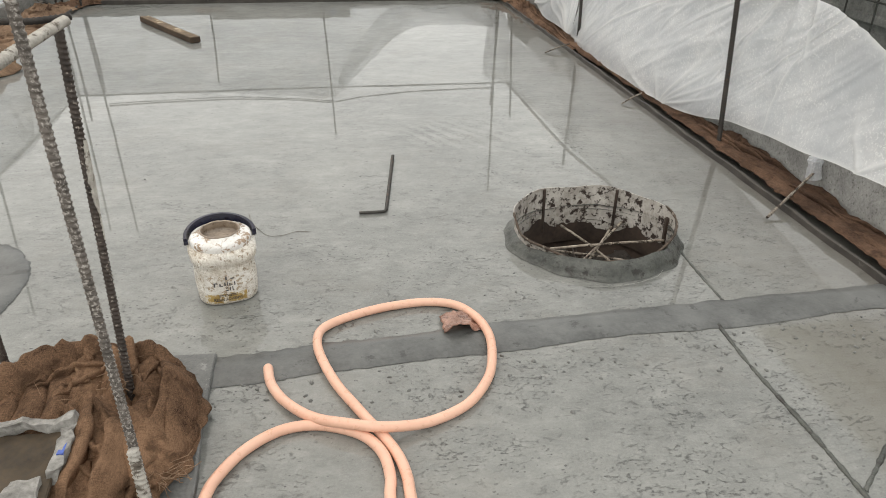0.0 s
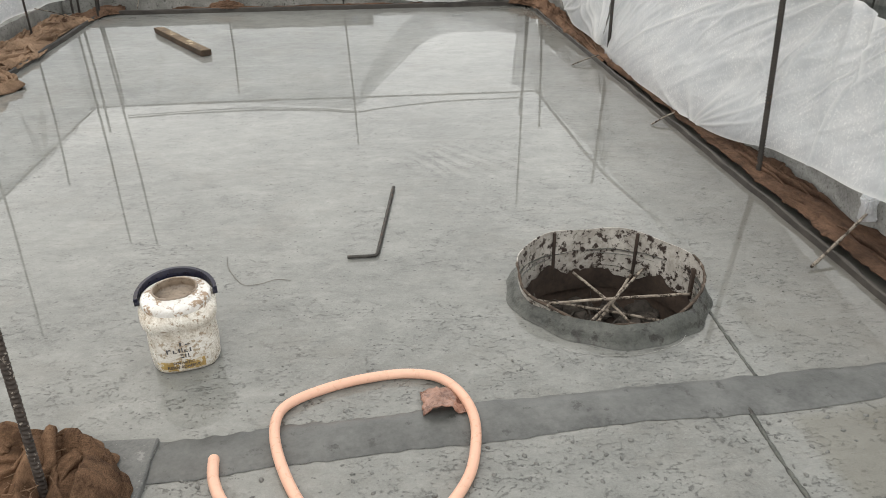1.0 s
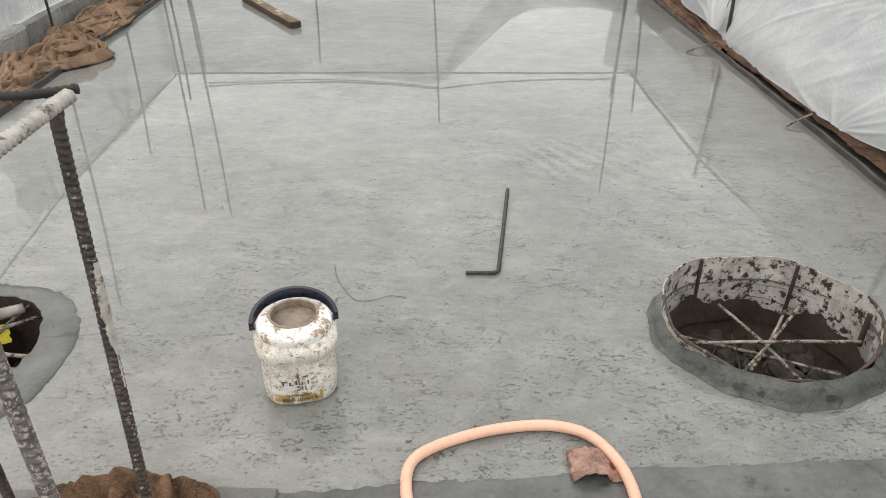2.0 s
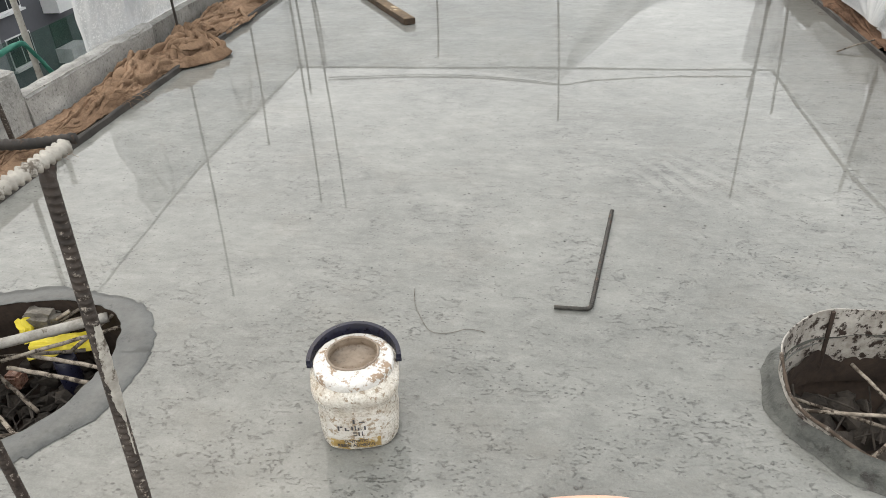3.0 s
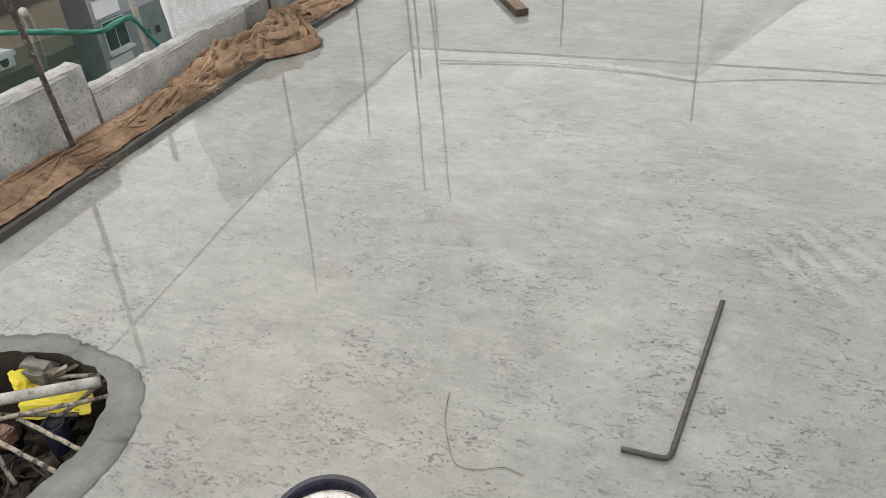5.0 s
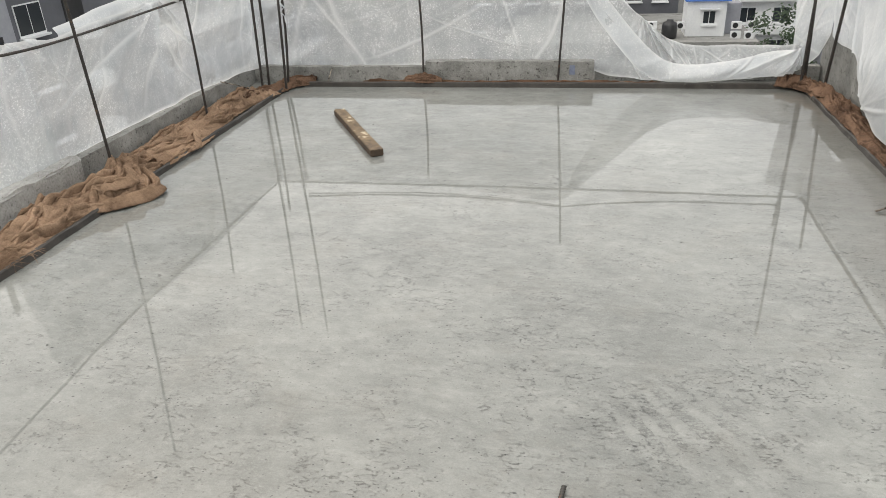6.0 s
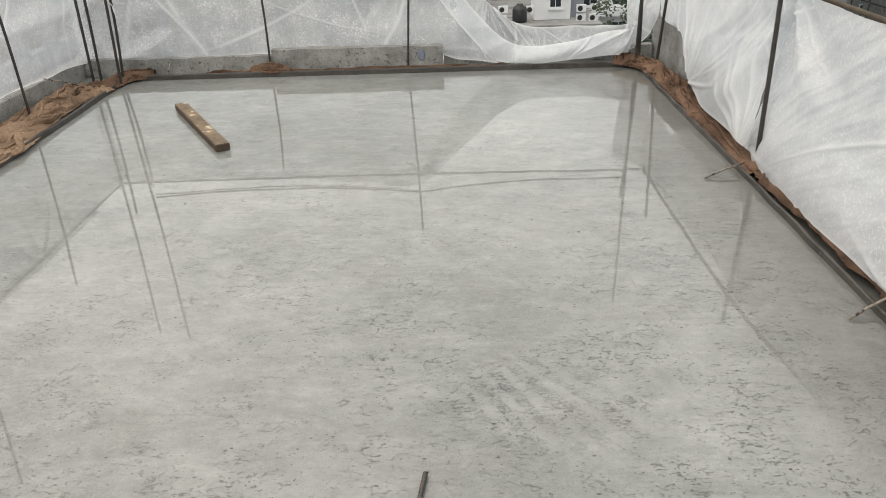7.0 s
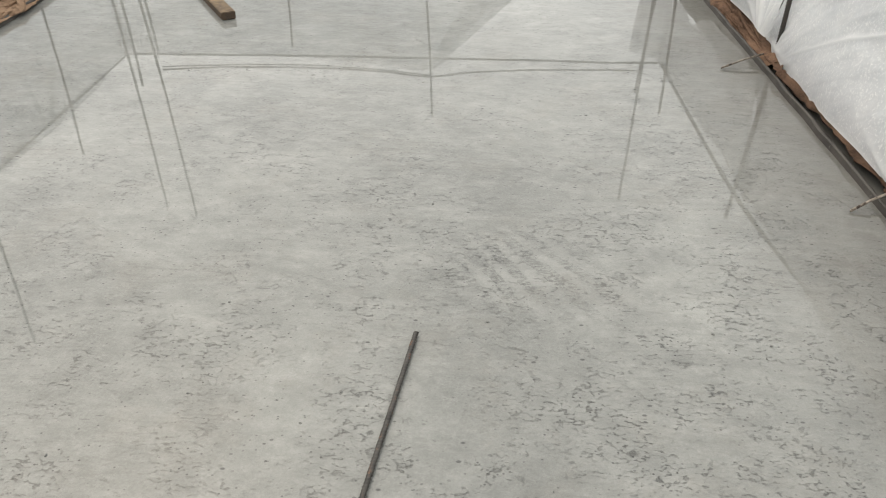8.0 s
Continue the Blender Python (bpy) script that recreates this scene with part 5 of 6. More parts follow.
        part("print_bar", grid(patch(u0, u1, z0, z1, 0.0030), 4, 2), INK, lab, "dark worn print")
    for line, size, z0, z1 in (("RESIN ADHESIVE", 0.0155, 0.022, 0.040), ("SYNTHETIC", 0.0135, 0.038, 0.056)):
        text = bpy.data.curves.new("lettering", "FONT")
        text.body, text.size, text.align_x, text.extrude = line, size, "CENTER", 0.0004
        words = new("lettering", text)
        dg = bpy.context.evaluated_depsgraph_get()
        flat = bpy.data.meshes.new_from_object(words.evaluated_get(dg))
        bpy.data.objects.remove(words)
        for v in flat.vertices:
            at = patch(-0.62, 0.48, z0, z1, 0.0034 + v.co.z)
            v.co = at(v.co.x / 0.14 + 0.5, max(0, v.co.y) / 0.018)
        flat.materials.append(INK)
        ob = new("lettering", flat)
        ob.parent = lab
    # the handle lies back against the neck
    arc = []
    for k in range(25):
        a = math.pi * (k / 24)
        arc.append(Vector((math.cos(a) * 0.117, 0.005 + math.sin(a) * 0.112, 0.214 + 0.022 * math.sin(a))))
    strap = bmesh.new()
    rings = []
    for k, p in enumerate(arc):
        out = Vector((p.x, p.y, 0)).normalized()
        w = 0.012 + 0.006 * math.sin(math.pi * k / 24)
        rings.append([strap.verts.new(p + out * s * 0.0055 + Vector((0, 0, 1)) * h * w) for s, h in ((-1, -1), (1, -1), (1, 1), (-1, 1))])
    for a, b in zip(rings, rings[1:]):
        for k in range(4):
            strap.faces.new((a[k], a[(k + 1) % 4], b[(k + 1) % 4], b[k]))
    strap.faces.new(rings[0][::-1])
    strap.faces.new(rings[-1])
    part("handle", strap, NAVY, t, "navy plastic carrying handle")
    for s in (-1, 1):
        lug = bmesh.new()
        bmesh.ops.create_cone(lug, cap_ends=True, segments=14, radius1=0.010, radius2=0.008, depth=0.012, matrix=pose(s * 0.114, 0.012, 0.208, 0, 90, 0))
        part("handle_lug", lug, NAVY, t, "navy plastic pivot")


tub()

# ---- loose things on the slab ----
single("bent_rod", rebar(resample([(0.485, 3.072, 0.009), (0.585, 3.070, 0.009), (0.602, 3.074, 0.009), (0.612, 3.09, 0.009), (0.665, 3.43, 0.009), (0.718, 3.775, 0.010)], 0.02), 0.0075, 0.011, 12),
       ROD, "dark steel rod bent to an L, lying in the water", "steel rod", smooth=True)
single("thin_wire", tube(spline([(-0.02, 3.15, 0.003), (0.00, 3.05, 0.004), (0.05, 2.945, 0.003), (0.085, 2.905, 0.003), (0.14, 2.905, 0.003), (0.20, 2.93, 0.004), (0.26, 2.92, 0.003)], 10), 0.0011, 6), RUBBLE_GREY,
       "thin brown wire lying on the wet concrete", "wire", smooth=True)


def plank():
    bm = box(-0.585, 0.585, -0.046, 0.046, 0, 0.05, 0.004, None, 0.0, 0)
    bmesh.ops.subdivide_edges(bm, edges=bm.edges[:], cuts=3, use_grid_fill=True)
    for v in bm.verts:
        v.co += noise.noise_vector(v.co * 6) * 0.006
    ob = single("timber_plank", bm, TIMBER, "short weathered timber plank lying in the water", "plank")
    ob.data.materials.append(TIMBER_SIDE)
    # upward faces keep the paler timber, sides and ends get the darker one
    for f in ob.data.polygons:
        f.material_index = 0 if f.normal.z > 0.5 else 1
    ob.matrix_world = pose(-0.985, 7.215, 0.002, 0, 0, math.degrees(math.atan2(-1.0, 0.60)))


plank()


def wrapper():
    def at(u, v):
        return Vector((0.71 + 0.135 * u + 0.01 * noise.noise(Vector((u * 5, v * 5, 1))), 2.055 + 0.11 * v, 0.006 + 0.035 * math.sin(math.pi * min(1, u * 1.15)) * (1 - v * 0.6) + 0.012 * noise.noise(Vector((u * 7, v * 6, 4))) + 0.008))
    ob = single("paper_scrap", grid(at, 20, 16), SCRAP, "curled reddish brown scrap under the hose", "scrap", smooth=True)
    ob.modifiers.new("thick", "SOLIDIFY").thickness = 0.004


wrapper()
single("loose_stick", tube(spline([(2.36, 2.755, 0.012), (2.55, 2.87, 0.075), (2.79, 3.02, 0.15)], 6), lambda s, a: 0.0065 + 0.001 * math.sin(s * 40), 8), TWIG, "pale stick leaning on the kerb beside the sheeting", "stick", "loose sticks", smooth=True)
single("tape_tuft", box(2.70, 2.76, 2.96, 3.02, 0.09, 0.20, 0.008, None, 0.02, 8, 4), PLASTIC_R, "white plastic knotted on the stick", "plastic scrap")
for a, b in (((-2.50, 8.06, 0.19), (-2.27, 8.16, 0.10)), ((-1.72, 8.86, 0.15), (-1.74, 8.74, 0.03)), ((2.27, 6.02, 0.008), (2.52, 6.12, 0.055)), ((2.37, 4.55, 0.008), (2.54, 4.62, 0.055))):
    single("loose_stick", tube([a, Vector(a).lerp(Vector(b), 0.5) + Vector((0, 0, 0.006)), b], 0.0055, 8), TWIG, "thin grey stick lying across the kerb", "stick", "loose sticks", smooth=True)


# ---- pits ----
def pebble(bm, p, size, rnd):
    m = pose(p[0], p[1], p[2], rnd.uniform(0, 360), rnd.uniform(-25, 25), rnd.uniform(0, 360)) @ Matrix.Diagonal((size, size * rnd.uniform(0.6, 1), size * rnd.uniform(0.4, 0.8), 1))
    made = bmesh.ops.create_icosphere(bm, subdivisions=1, radius=1, matrix=m)["verts"]
    for v in made:
        v.co += Vector((rnd.uniform(-1, 1), rnd.uniform(-1, 1), rnd.uniform(-1, 1))) * size * 0.16


def pit(name, c, r, depth, label, seed):
    prof = [(1.0, 0.0 if name == "pit_wall" else -0.06), (1.03, -0.07), (1.02, -depth * 0.6), (0.97, -depth), (0.5, -depth + 0.01), (0.0, -depth + 0.015)]
    def at(u, v):
        s, z = prof[round(v * 5)]
        p = ellipse(c, (r[0] * s, r[1] * s), u * 64, 64, 0.06 if name == "pit_wall" else 0.0, 2, BULGE if name == "pit_wall" else 0.0)
        return p + Vector((0, 0, z)) + (noise.noise_vector(p * 8 + Vector((0, 0, z * 9))) * 0.012 if z < -0.01 else Vector())
    return single(name, grid(at, 64, 5, True), PIT, label, "pit", kind="structure", smooth=True)


pit("pit_wall", HOLE, HOLE_R, 0.34, "dark earthy wall of the open pit in the slab", 1)
pit("pit_base", RING, RING_R, 0.27, "dark muddy base inside the metal collar", 2)


def rubble(name, c, r, z, count, sizes, seed, label):
    rnd = random.Random(seed)
    bm = bmesh.new()
    for _ in range(count):
        a, d = rnd.uniform(0, 6.283), math.sqrt(rnd.random()) * 0.93
        pebble(bm, (c.x + math.cos(a) * r[0] * d, c.y + math.sin(a) * r[1] * d, z + rnd.uniform(0, 0.035)), rnd.uniform(*sizes), rnd)
    return single(name, bm, DEBRIS, label, "rubble", kind="stuff")


rubble("pit_rubble", HOLE, HOLE_R, -0.30, 170, (0.014, 0.055), 5, "dark muddy rubble in the pit")
rubble("collar_rubble", RING, RING_R, -0.25, 110, (0.02, 0.075), 6, "dark muddy rubble inside the collar")


def sticks_in(c, ends, label, r=0.009, material=TWIG, group="sticks in the pits"):
    for a, b in ends:
        p, q = Vector(a), Vector(b)
        mid = p.lerp(q, 0.5) + Vector((0.006, -0.004, 0.006))
        single("stick", tube(spline([p, mid, q], 5), lambda s, t: r * (1 + 0.15 * math.sin(s * 55 + t)), 8), material, label, "stick", group, smooth=True)


sticks_in(RING, [((1.16, 2.70, -0.045), (1.815, 2.665, -0.02)), ((1.71, 2.90, -0.035), (1.36, 2.55, -0.06)), ((1.42, 2.93, -0.05), (1.56, 2.52, -0.075)), ((1.20, 2.78, -0.07), (1.70, 2.56, -0.075)), ((1.17, 2.66, -0.05), (1.45, 2.50, -0.085)), ((1.66, 2.90, -0.06), (1.42, 2.60, -0.085))],
          "pale muddy stick lying across the metal collar", 0.0058)
sticks_in(HOLE, [((-1.39, 2.92, -0.09), (-1.29, 2.96, -0.04)), ((-1.36, 2.93, -0.09), (-1.25, 2.99, -0.04)), ((-1.41, 2.94, -0.11), (-1.10, 2.965, -0.03)), ((-1.23, 2.83, -0.12), (-1.09, 2.965, -0.02)), ((-1.41, 2.71, -0.08), (-1.05, 2.90, -0.05)), ((-1.34, 2.66, -0.06), (-0.99, 2.60, -0.045)), ((-1.36, 2.77, -0.10), (-1.01, 2.70, -0.07)), ((-1.44, 2.74, -0.09), (-1.20, 2.86, -0.14)), ((-1.50, 2.74, -0.15), (-1.26, 2.62, -0.22)), ((-1.46, 2.62, -0.17), (-1.16, 2.44, -0.22)), ((-1.40, 2.44, -0.19), (-1.12, 2.55, -0.21))],
          "muddy stick lying across the open pit", 0.0075)
single("pvc_pipe", tube(resample([(-1.115, 2.925, -0.03), (-1.49, 2.70, -0.03), (-1.70, 2.575, -0.03)], 0.05), 0.019, 16), PALE_PIPE, "dusty pale plastic pipe lying across the pit", "pipe", smooth=True)


def litter(name, c, r, z, count, seed, label, material=TWIG):
    """Short bits of stick and chips, thrown about."""
    rnd = random.Random(seed)
    bm = bmesh.new()
    for _ in range(count):
        a, d = rnd.uniform(0, 6.283), math.sqrt(rnd.random()) * 0.85
        p = Vector((c.x + math.cos(a) * r[0] * d, c.y + math.sin(a) * r[1] * d, z + rnd.uniform(0.0, 0.05)))
        w = Vector((rnd.uniform(-1, 1), rnd.uniform(-1, 1), rnd.uniform(-0.25, 0.25))).normalized() * rnd.uniform(0.02, 0.085)
        if rnd.random() < 0.9:
            tube([p - w, p + w * 0.1 + Vector((0, 0, 0.004)), p + w], rnd.uniform(0.0025, 0.006), 6, bm)
        else:
            box(p.x - 0.014, p.x + 0.012, p.y - 0.011, p.y + 0.015, p.z - 0.01, p.z + 0.004, 0.0, bm)
    return single(name, bm, material, label, "litter", kind="stuff")


litter("pit_litter", HOLE, HOLE_R, -0.27, 70, 21, "broken muddy twigs and chips lying in the pit", DEBRIS)
litter("collar_litter", RING, RING_R, -0.22, 34, 22, "dark broken twigs and chips inside the collar", DEBRIS)
single("concrete_lump", box(-1.46, -1.33, 2.90, 2.98, -0.20, -0.035, 0.02, None, 0.02, 8, 6), RUBBLE_GREY, "rough grey concrete lump at the pit side", "rubble piece")
single("red_brick_bit", box(-1.46, -1.40, 2.72, 2.78, -0.23, -0.17, 0.008, None, 0.008, 6, 9), SCRAP, "broken red brick lying in the pit", "brick")


def crumpled(name, c, size, turn, seed, label, material=YELLOW, tilt=20):
    def at(u, v):
        x, y = (u - 0.5) * size[0], (v - 0.5) * size[1]
        return Vector((x + 0.012 * noise.noise(Vector((u * 4, v * 4, seed))), y + 0.012 * noise.noise(Vector((u * 4, v * 4, seed + 3))), 0.022 * (fold(u * 1.3, v * 1.1, seed) - 0.5)))
    ob = single(name, grid(at, 16, 16), material, label, "plastic scrap", "yellow scraps in the pit")
    ob.modifiers.new("thick", "SOLIDIFY").thickness = 0.002
    ob.matrix_world = pose(*c, tilt, 8, turn)


crumpled("plastic_scrap", (-1.29, 2.865, -0.125), (0.22, 0.09), 30, 2, "crumpled yellow plastic sheet in the pit")
crumpled("plastic_scrap", (-1.415, 2.885, -0.075), (0.08, 0.09), 60, 5, "small yellow plastic corner in the pit", YELLOW, 62)
crumpled("plastic_scrap", (-1.50, 2.63, -0.05), (0.20, 0.12), 20, 8, "bright yellow plastic scrap near the pit edge", YELLOW, 35)
single("paint_tin", grid(lambda u, v: Vector((-1.245 + math.cos(6.2832 * u) * [0.035, 0.038, 0.038, 0.034, 0.032][round(v * 4)], 2.80 + math.sin(6.2832 * u) * [0.035, 0.038, 0.038, 0.034, 0.032][round(v * 4)], [-0.28, -0.24, -0.13, -0.128, -0.24][round(v * 4)])), 24, 4, True), NAVY, "small dark blue tin standing in the pit", "tin", smooth=True)


def collar():
    rim = thing("metal_collar", (RING.x, RING.y, 0), "whitewashed sheet metal column collar spotted with rust", "collar")
    top = lambda a: 0.088 + 0.034 * math.sin(a) + 0.008 * math.cos(a * 2 + 0.4) + 0.006 * math.sin(7 * a)
    knee = lambda a: 1 + 0.016 * math.cos(5 * a + 0.7) + 0.006 * math.cos(9 * a)
    prof = [(0.99, -0.16, 0), (1.01, -0.03, 0.5), (1.03, 0, 1), (1.042, 0, 1), (1.025, -0.008, 0.9), (1.02, 0.0, 0.0)]
    def at(u, v):
        a = 2 * math.pi * u
        s, z, f = prof[round(v * 5)]
        k = s * knee(a)
        return Vector((RING_R[0] * k * math.cos(a), RING_R[1] * k * math.sin(a), z + f * top(a)))
    part("band", grid(at, 96, 5, True), COLLAR, rim, smooth=False)
    def mud(u, v):
        a = 2 * math.pi * u
        k = 0.972 * knee(a)
        edge = -0.070 + 0.060 * noise.noise(Vector((math.cos(a) * 3, math.sin(a) * 3, 1))) + 0.02 * noise.noise(Vector((math.cos(a) * 12, math.sin(a) * 12, 4)))
        return Vector((RING_R[0] * (k + 0.012 * v) * math.cos(a), RING_R[1] * (k + 0.012 * v) * math.sin(a), -0.165 + (edge + 0.165) * v))
    part("mud_line", grid(mud, 140, 6, True), PIT, rim, "mud caked inside the band", smooth=True)
    edge_line = [Vector((RING_R[0] * 1.036 * knee(a) * math.cos(a), RING_R[1] * 1.036 * knee(a) * math.sin(a), top(a) + 0.001)) for a in [math.pi * (0.93 + 1.12 * k / 60) for k in range(61)]]
    part("crust", tube(edge_line, lambda d, t: 0.0055 * (1 + 0.9 * noise.noise(Vector((d * 30, math.cos(t), math.sin(t))))), 8), MUD_RIM, rim, "brown crust on the rim", smooth=True)
    for a in (2.0, 0.95):
        x, y = RING_R[0] * 0.985 * math.cos(a), RING_R[1] * 0.985 * math.sin(a)
        part("seam", tube([(x, y, -0.10), (x * 1.02, y * 1.02, top(a) - 0.004)], 0.007, 6), PIT, rim, "dark rusty seam")
    part("hinge", box(0.325, 0.338, -0.03, -0.012, -0.05, 0.085, 0.002), PIT, rim, "dark rusty hinge")


collar()
skirt_in = lambda u: ellipse(RING, (RING_R[0] * 1.03, RING_R[1] * 1.03), u * 120, 120)


def skirt():
    def at(u, v):
        a = 2 * math.pi * u
        front = 0.5 - 0.5 * math.sin(a)
        w = 1 + 0.05 * noise.noise(Vector((math.cos(a) * 3, math.sin(a) * 3, 4)))
        w += 0.008 * noise.noise(Vector((math.cos(a) * 14, math.sin(a) * 14, 6)))
        r0 = (0.365 * w + 0.030, 0.325 * w + 0.015 + 0.045 * front)
        high = 0.006 + 0.052 * front + 0.006 * noise.noise(Vector((math.cos(a) * 5, math.sin(a) * 5, 9)))
        s, z = [(1.0, 0.002), (0.97, 0.010), (0.955, 0.012 + high * 0.2), (0.925, 0.012 + high * 0.7), (0.86, 0.012 + high)][round(v * 4)]
        return Vector((RING.x + r0[0] * s * math.cos(a), RING.y + r0[1] * s * math.sin(a), z))
    return single("mortar_skirt", grid(at, 120, 4, True), MORTAR_DARK, "dark wet mortar skirt sealing the metal collar", "mortar", kind="structure", smooth=True)


skirt()


single("string", tube(spline([(1.645, 2.335, 0.03), (1.60, 2.30, 0.02), (1.45, 2.262, 0.019), (1.28, 2.285, 0.019), (1.17, 2.36, 0.019)], 8), 0.0008, 6), WALL_TOP, "thin pale string trailing over the collar mortar", "string", smooth=True)


def aggregate():
    rnd = random.Random(12)
    bm = bmesh.new()
    count = 0
    while count < 330:
        x, y = rnd.uniform(-0.1, 2.4), rnd.uniform(0.9, 2.75)
        dens = math.exp(-((y - 1.86) / 0.16) ** 2) + 0.5 * math.exp(-((y - 2.22) / 0.16) ** 2) * math.exp(-((x - 0.6) / 0.7) ** 2) + 0.02
        if rnd.random() < dens and abs(y - 2.01 - 0.03 * (x - 0.5)) > 0.10 and (Vector((x, y, 0)) - RING).length > 0.45:
            pebble(bm, (x, y, -0.0015), rnd.choice((0.003, 0.004, 0.005, 0.007, 0.010)), rnd)
            count += 1
    for _ in range(130):
        pebble(bm, (rnd.uniform(-1.9, 2.3), rnd.uniform(2.9, 7.5), 0.0), rnd.choice((0.003, 0.004, 0.006)), rnd)
    return single("loose_aggregate", bm, GRAVEL, "wet bits of loose aggregate on the concrete", "gravel", kind="stuff", smooth=True)


aggregate()

# ---- beyond the roof ----
for name, pts, r in (("bamboo_pole", [(-4.33, 7.09, -2.0), (-4.159, 6.836, 0.0), (-4.075, 6.72, 1.3), (-4.065, 6.707, 1.5)], 0.027), ("bamboo_pole", [(-5.8, 7.0, -2.6), (-4.64, 6.16, -0.3), (-4.30, 5.86, 0.15)], 0.032)):
    single(name, tube(resample(spline(pts, 4), 0.04), lambda s, a: r * (1 + (0.12 if (s % 0.38) < 0.03 else 0.0)), 12), BAMBOO, "weathered bamboo scaffold pole outside the roof edge", "pole", "bamboo scaffold poles", smooth=True)
single("rolled_net", tube(spline([(-4.2, 4.4, 0.34), (-4.17, 5.1, 0.22), (-4.15, 5.77, 0.03), (-4.15, 6.33, -0.147), (-4.15, 6.53, -0.158), (-4.15, 6.75, -0.16), (-4.15, 6.88, -0.315), (-4.15, 7.04, -0.55), (-4.2, 7.3, -0.9)], 12), lambda s, a: 0.020 * (1 + 0.22 * math.sin(3 * a + s * 22) + 0.2 * math.sin(s * 9)), 14), NET_ROLL,
       "rolled green safety net slung between bamboo poles", "net", smooth=True)
single("safety_net", grid(lambda u, v: Vector((-4.32 - 0.25 * v + 0.05 * fold(u * 5, v * 2, 2), 3.6 + 4.4 * u, 0.16 - 0.45 * max(0, u - 0.3) - 3.6 * v - 0.15 * math.sin(math.pi * u))), 60, 24), NET, "sheer green safety net hanging outside the roof", "net", smooth=True)

single("ground", box(-900, 900, -900, 900, -26.5, -26.0), ASPHALT, "grey street ground far below", "ground", kind="structure")


def window(parent, x, y, z, w, h, facing):
    """A window on a wall whose outer face is at x (facing 'x') or y (facing '-y')."""
    def b(u0, u1, z0, z1, d0, d1):
        return box(x + d0, x + d1, y + u0, y + u1, z + z0, z + z1) if facing == "x" else box(x + u0, x + u1, y - d1, y - d0, z + z0, z + z1)
    frame_ob = part("window", b(0, w, -0.08, h, 0.005, 0.05), WHITE_PAINT, parent, "white framed window")
    part("pane", b(0.07, w / 2 - 0.03, 0.05, h - 0.07, 0.051, 0.06), GLASS, frame_ob, "dark glass")
    part("pane", b(w / 2 + 0.03, w - 0.07, 0.05, h - 0.07, 0.051, 0.06), GLASS, frame_ob, "dark glass")
    part("sill", b(-0.1, w + 0.1, -0.20, -0.08, 0.005, 0.25), WHITE_PAINT, frame_ob, "white sill")


def ac_unit(x, y, z, facing, group="air conditioner units"):
    t = thing("air_conditioner", (x, y, z), "white outdoor air conditioner unit", "air conditioner", group)
    d = (0.0, 0.32, -0.42, 0.42) if facing == "x" else (-0.42, 0.42, -0.32, 0.0)
    part("casing", box(*d, 0, 0.62, 0.02), WHITE_PAINT, t)
    fan = bmesh.new()
    m = pose(0.325, -0.12, 0.31, 0, 90, 0) if facing == "x" else pose(-0.12, -0.325, 0.31, 90, 0, 0)
    bmesh.ops.create_cone(fan, cap_ends=True, segments=20, radius1=0.23, radius2=0.23, depth=0.02, matrix=m)
    part("fan_grille", fan, BLACK_TANK, t, "dark round grille")


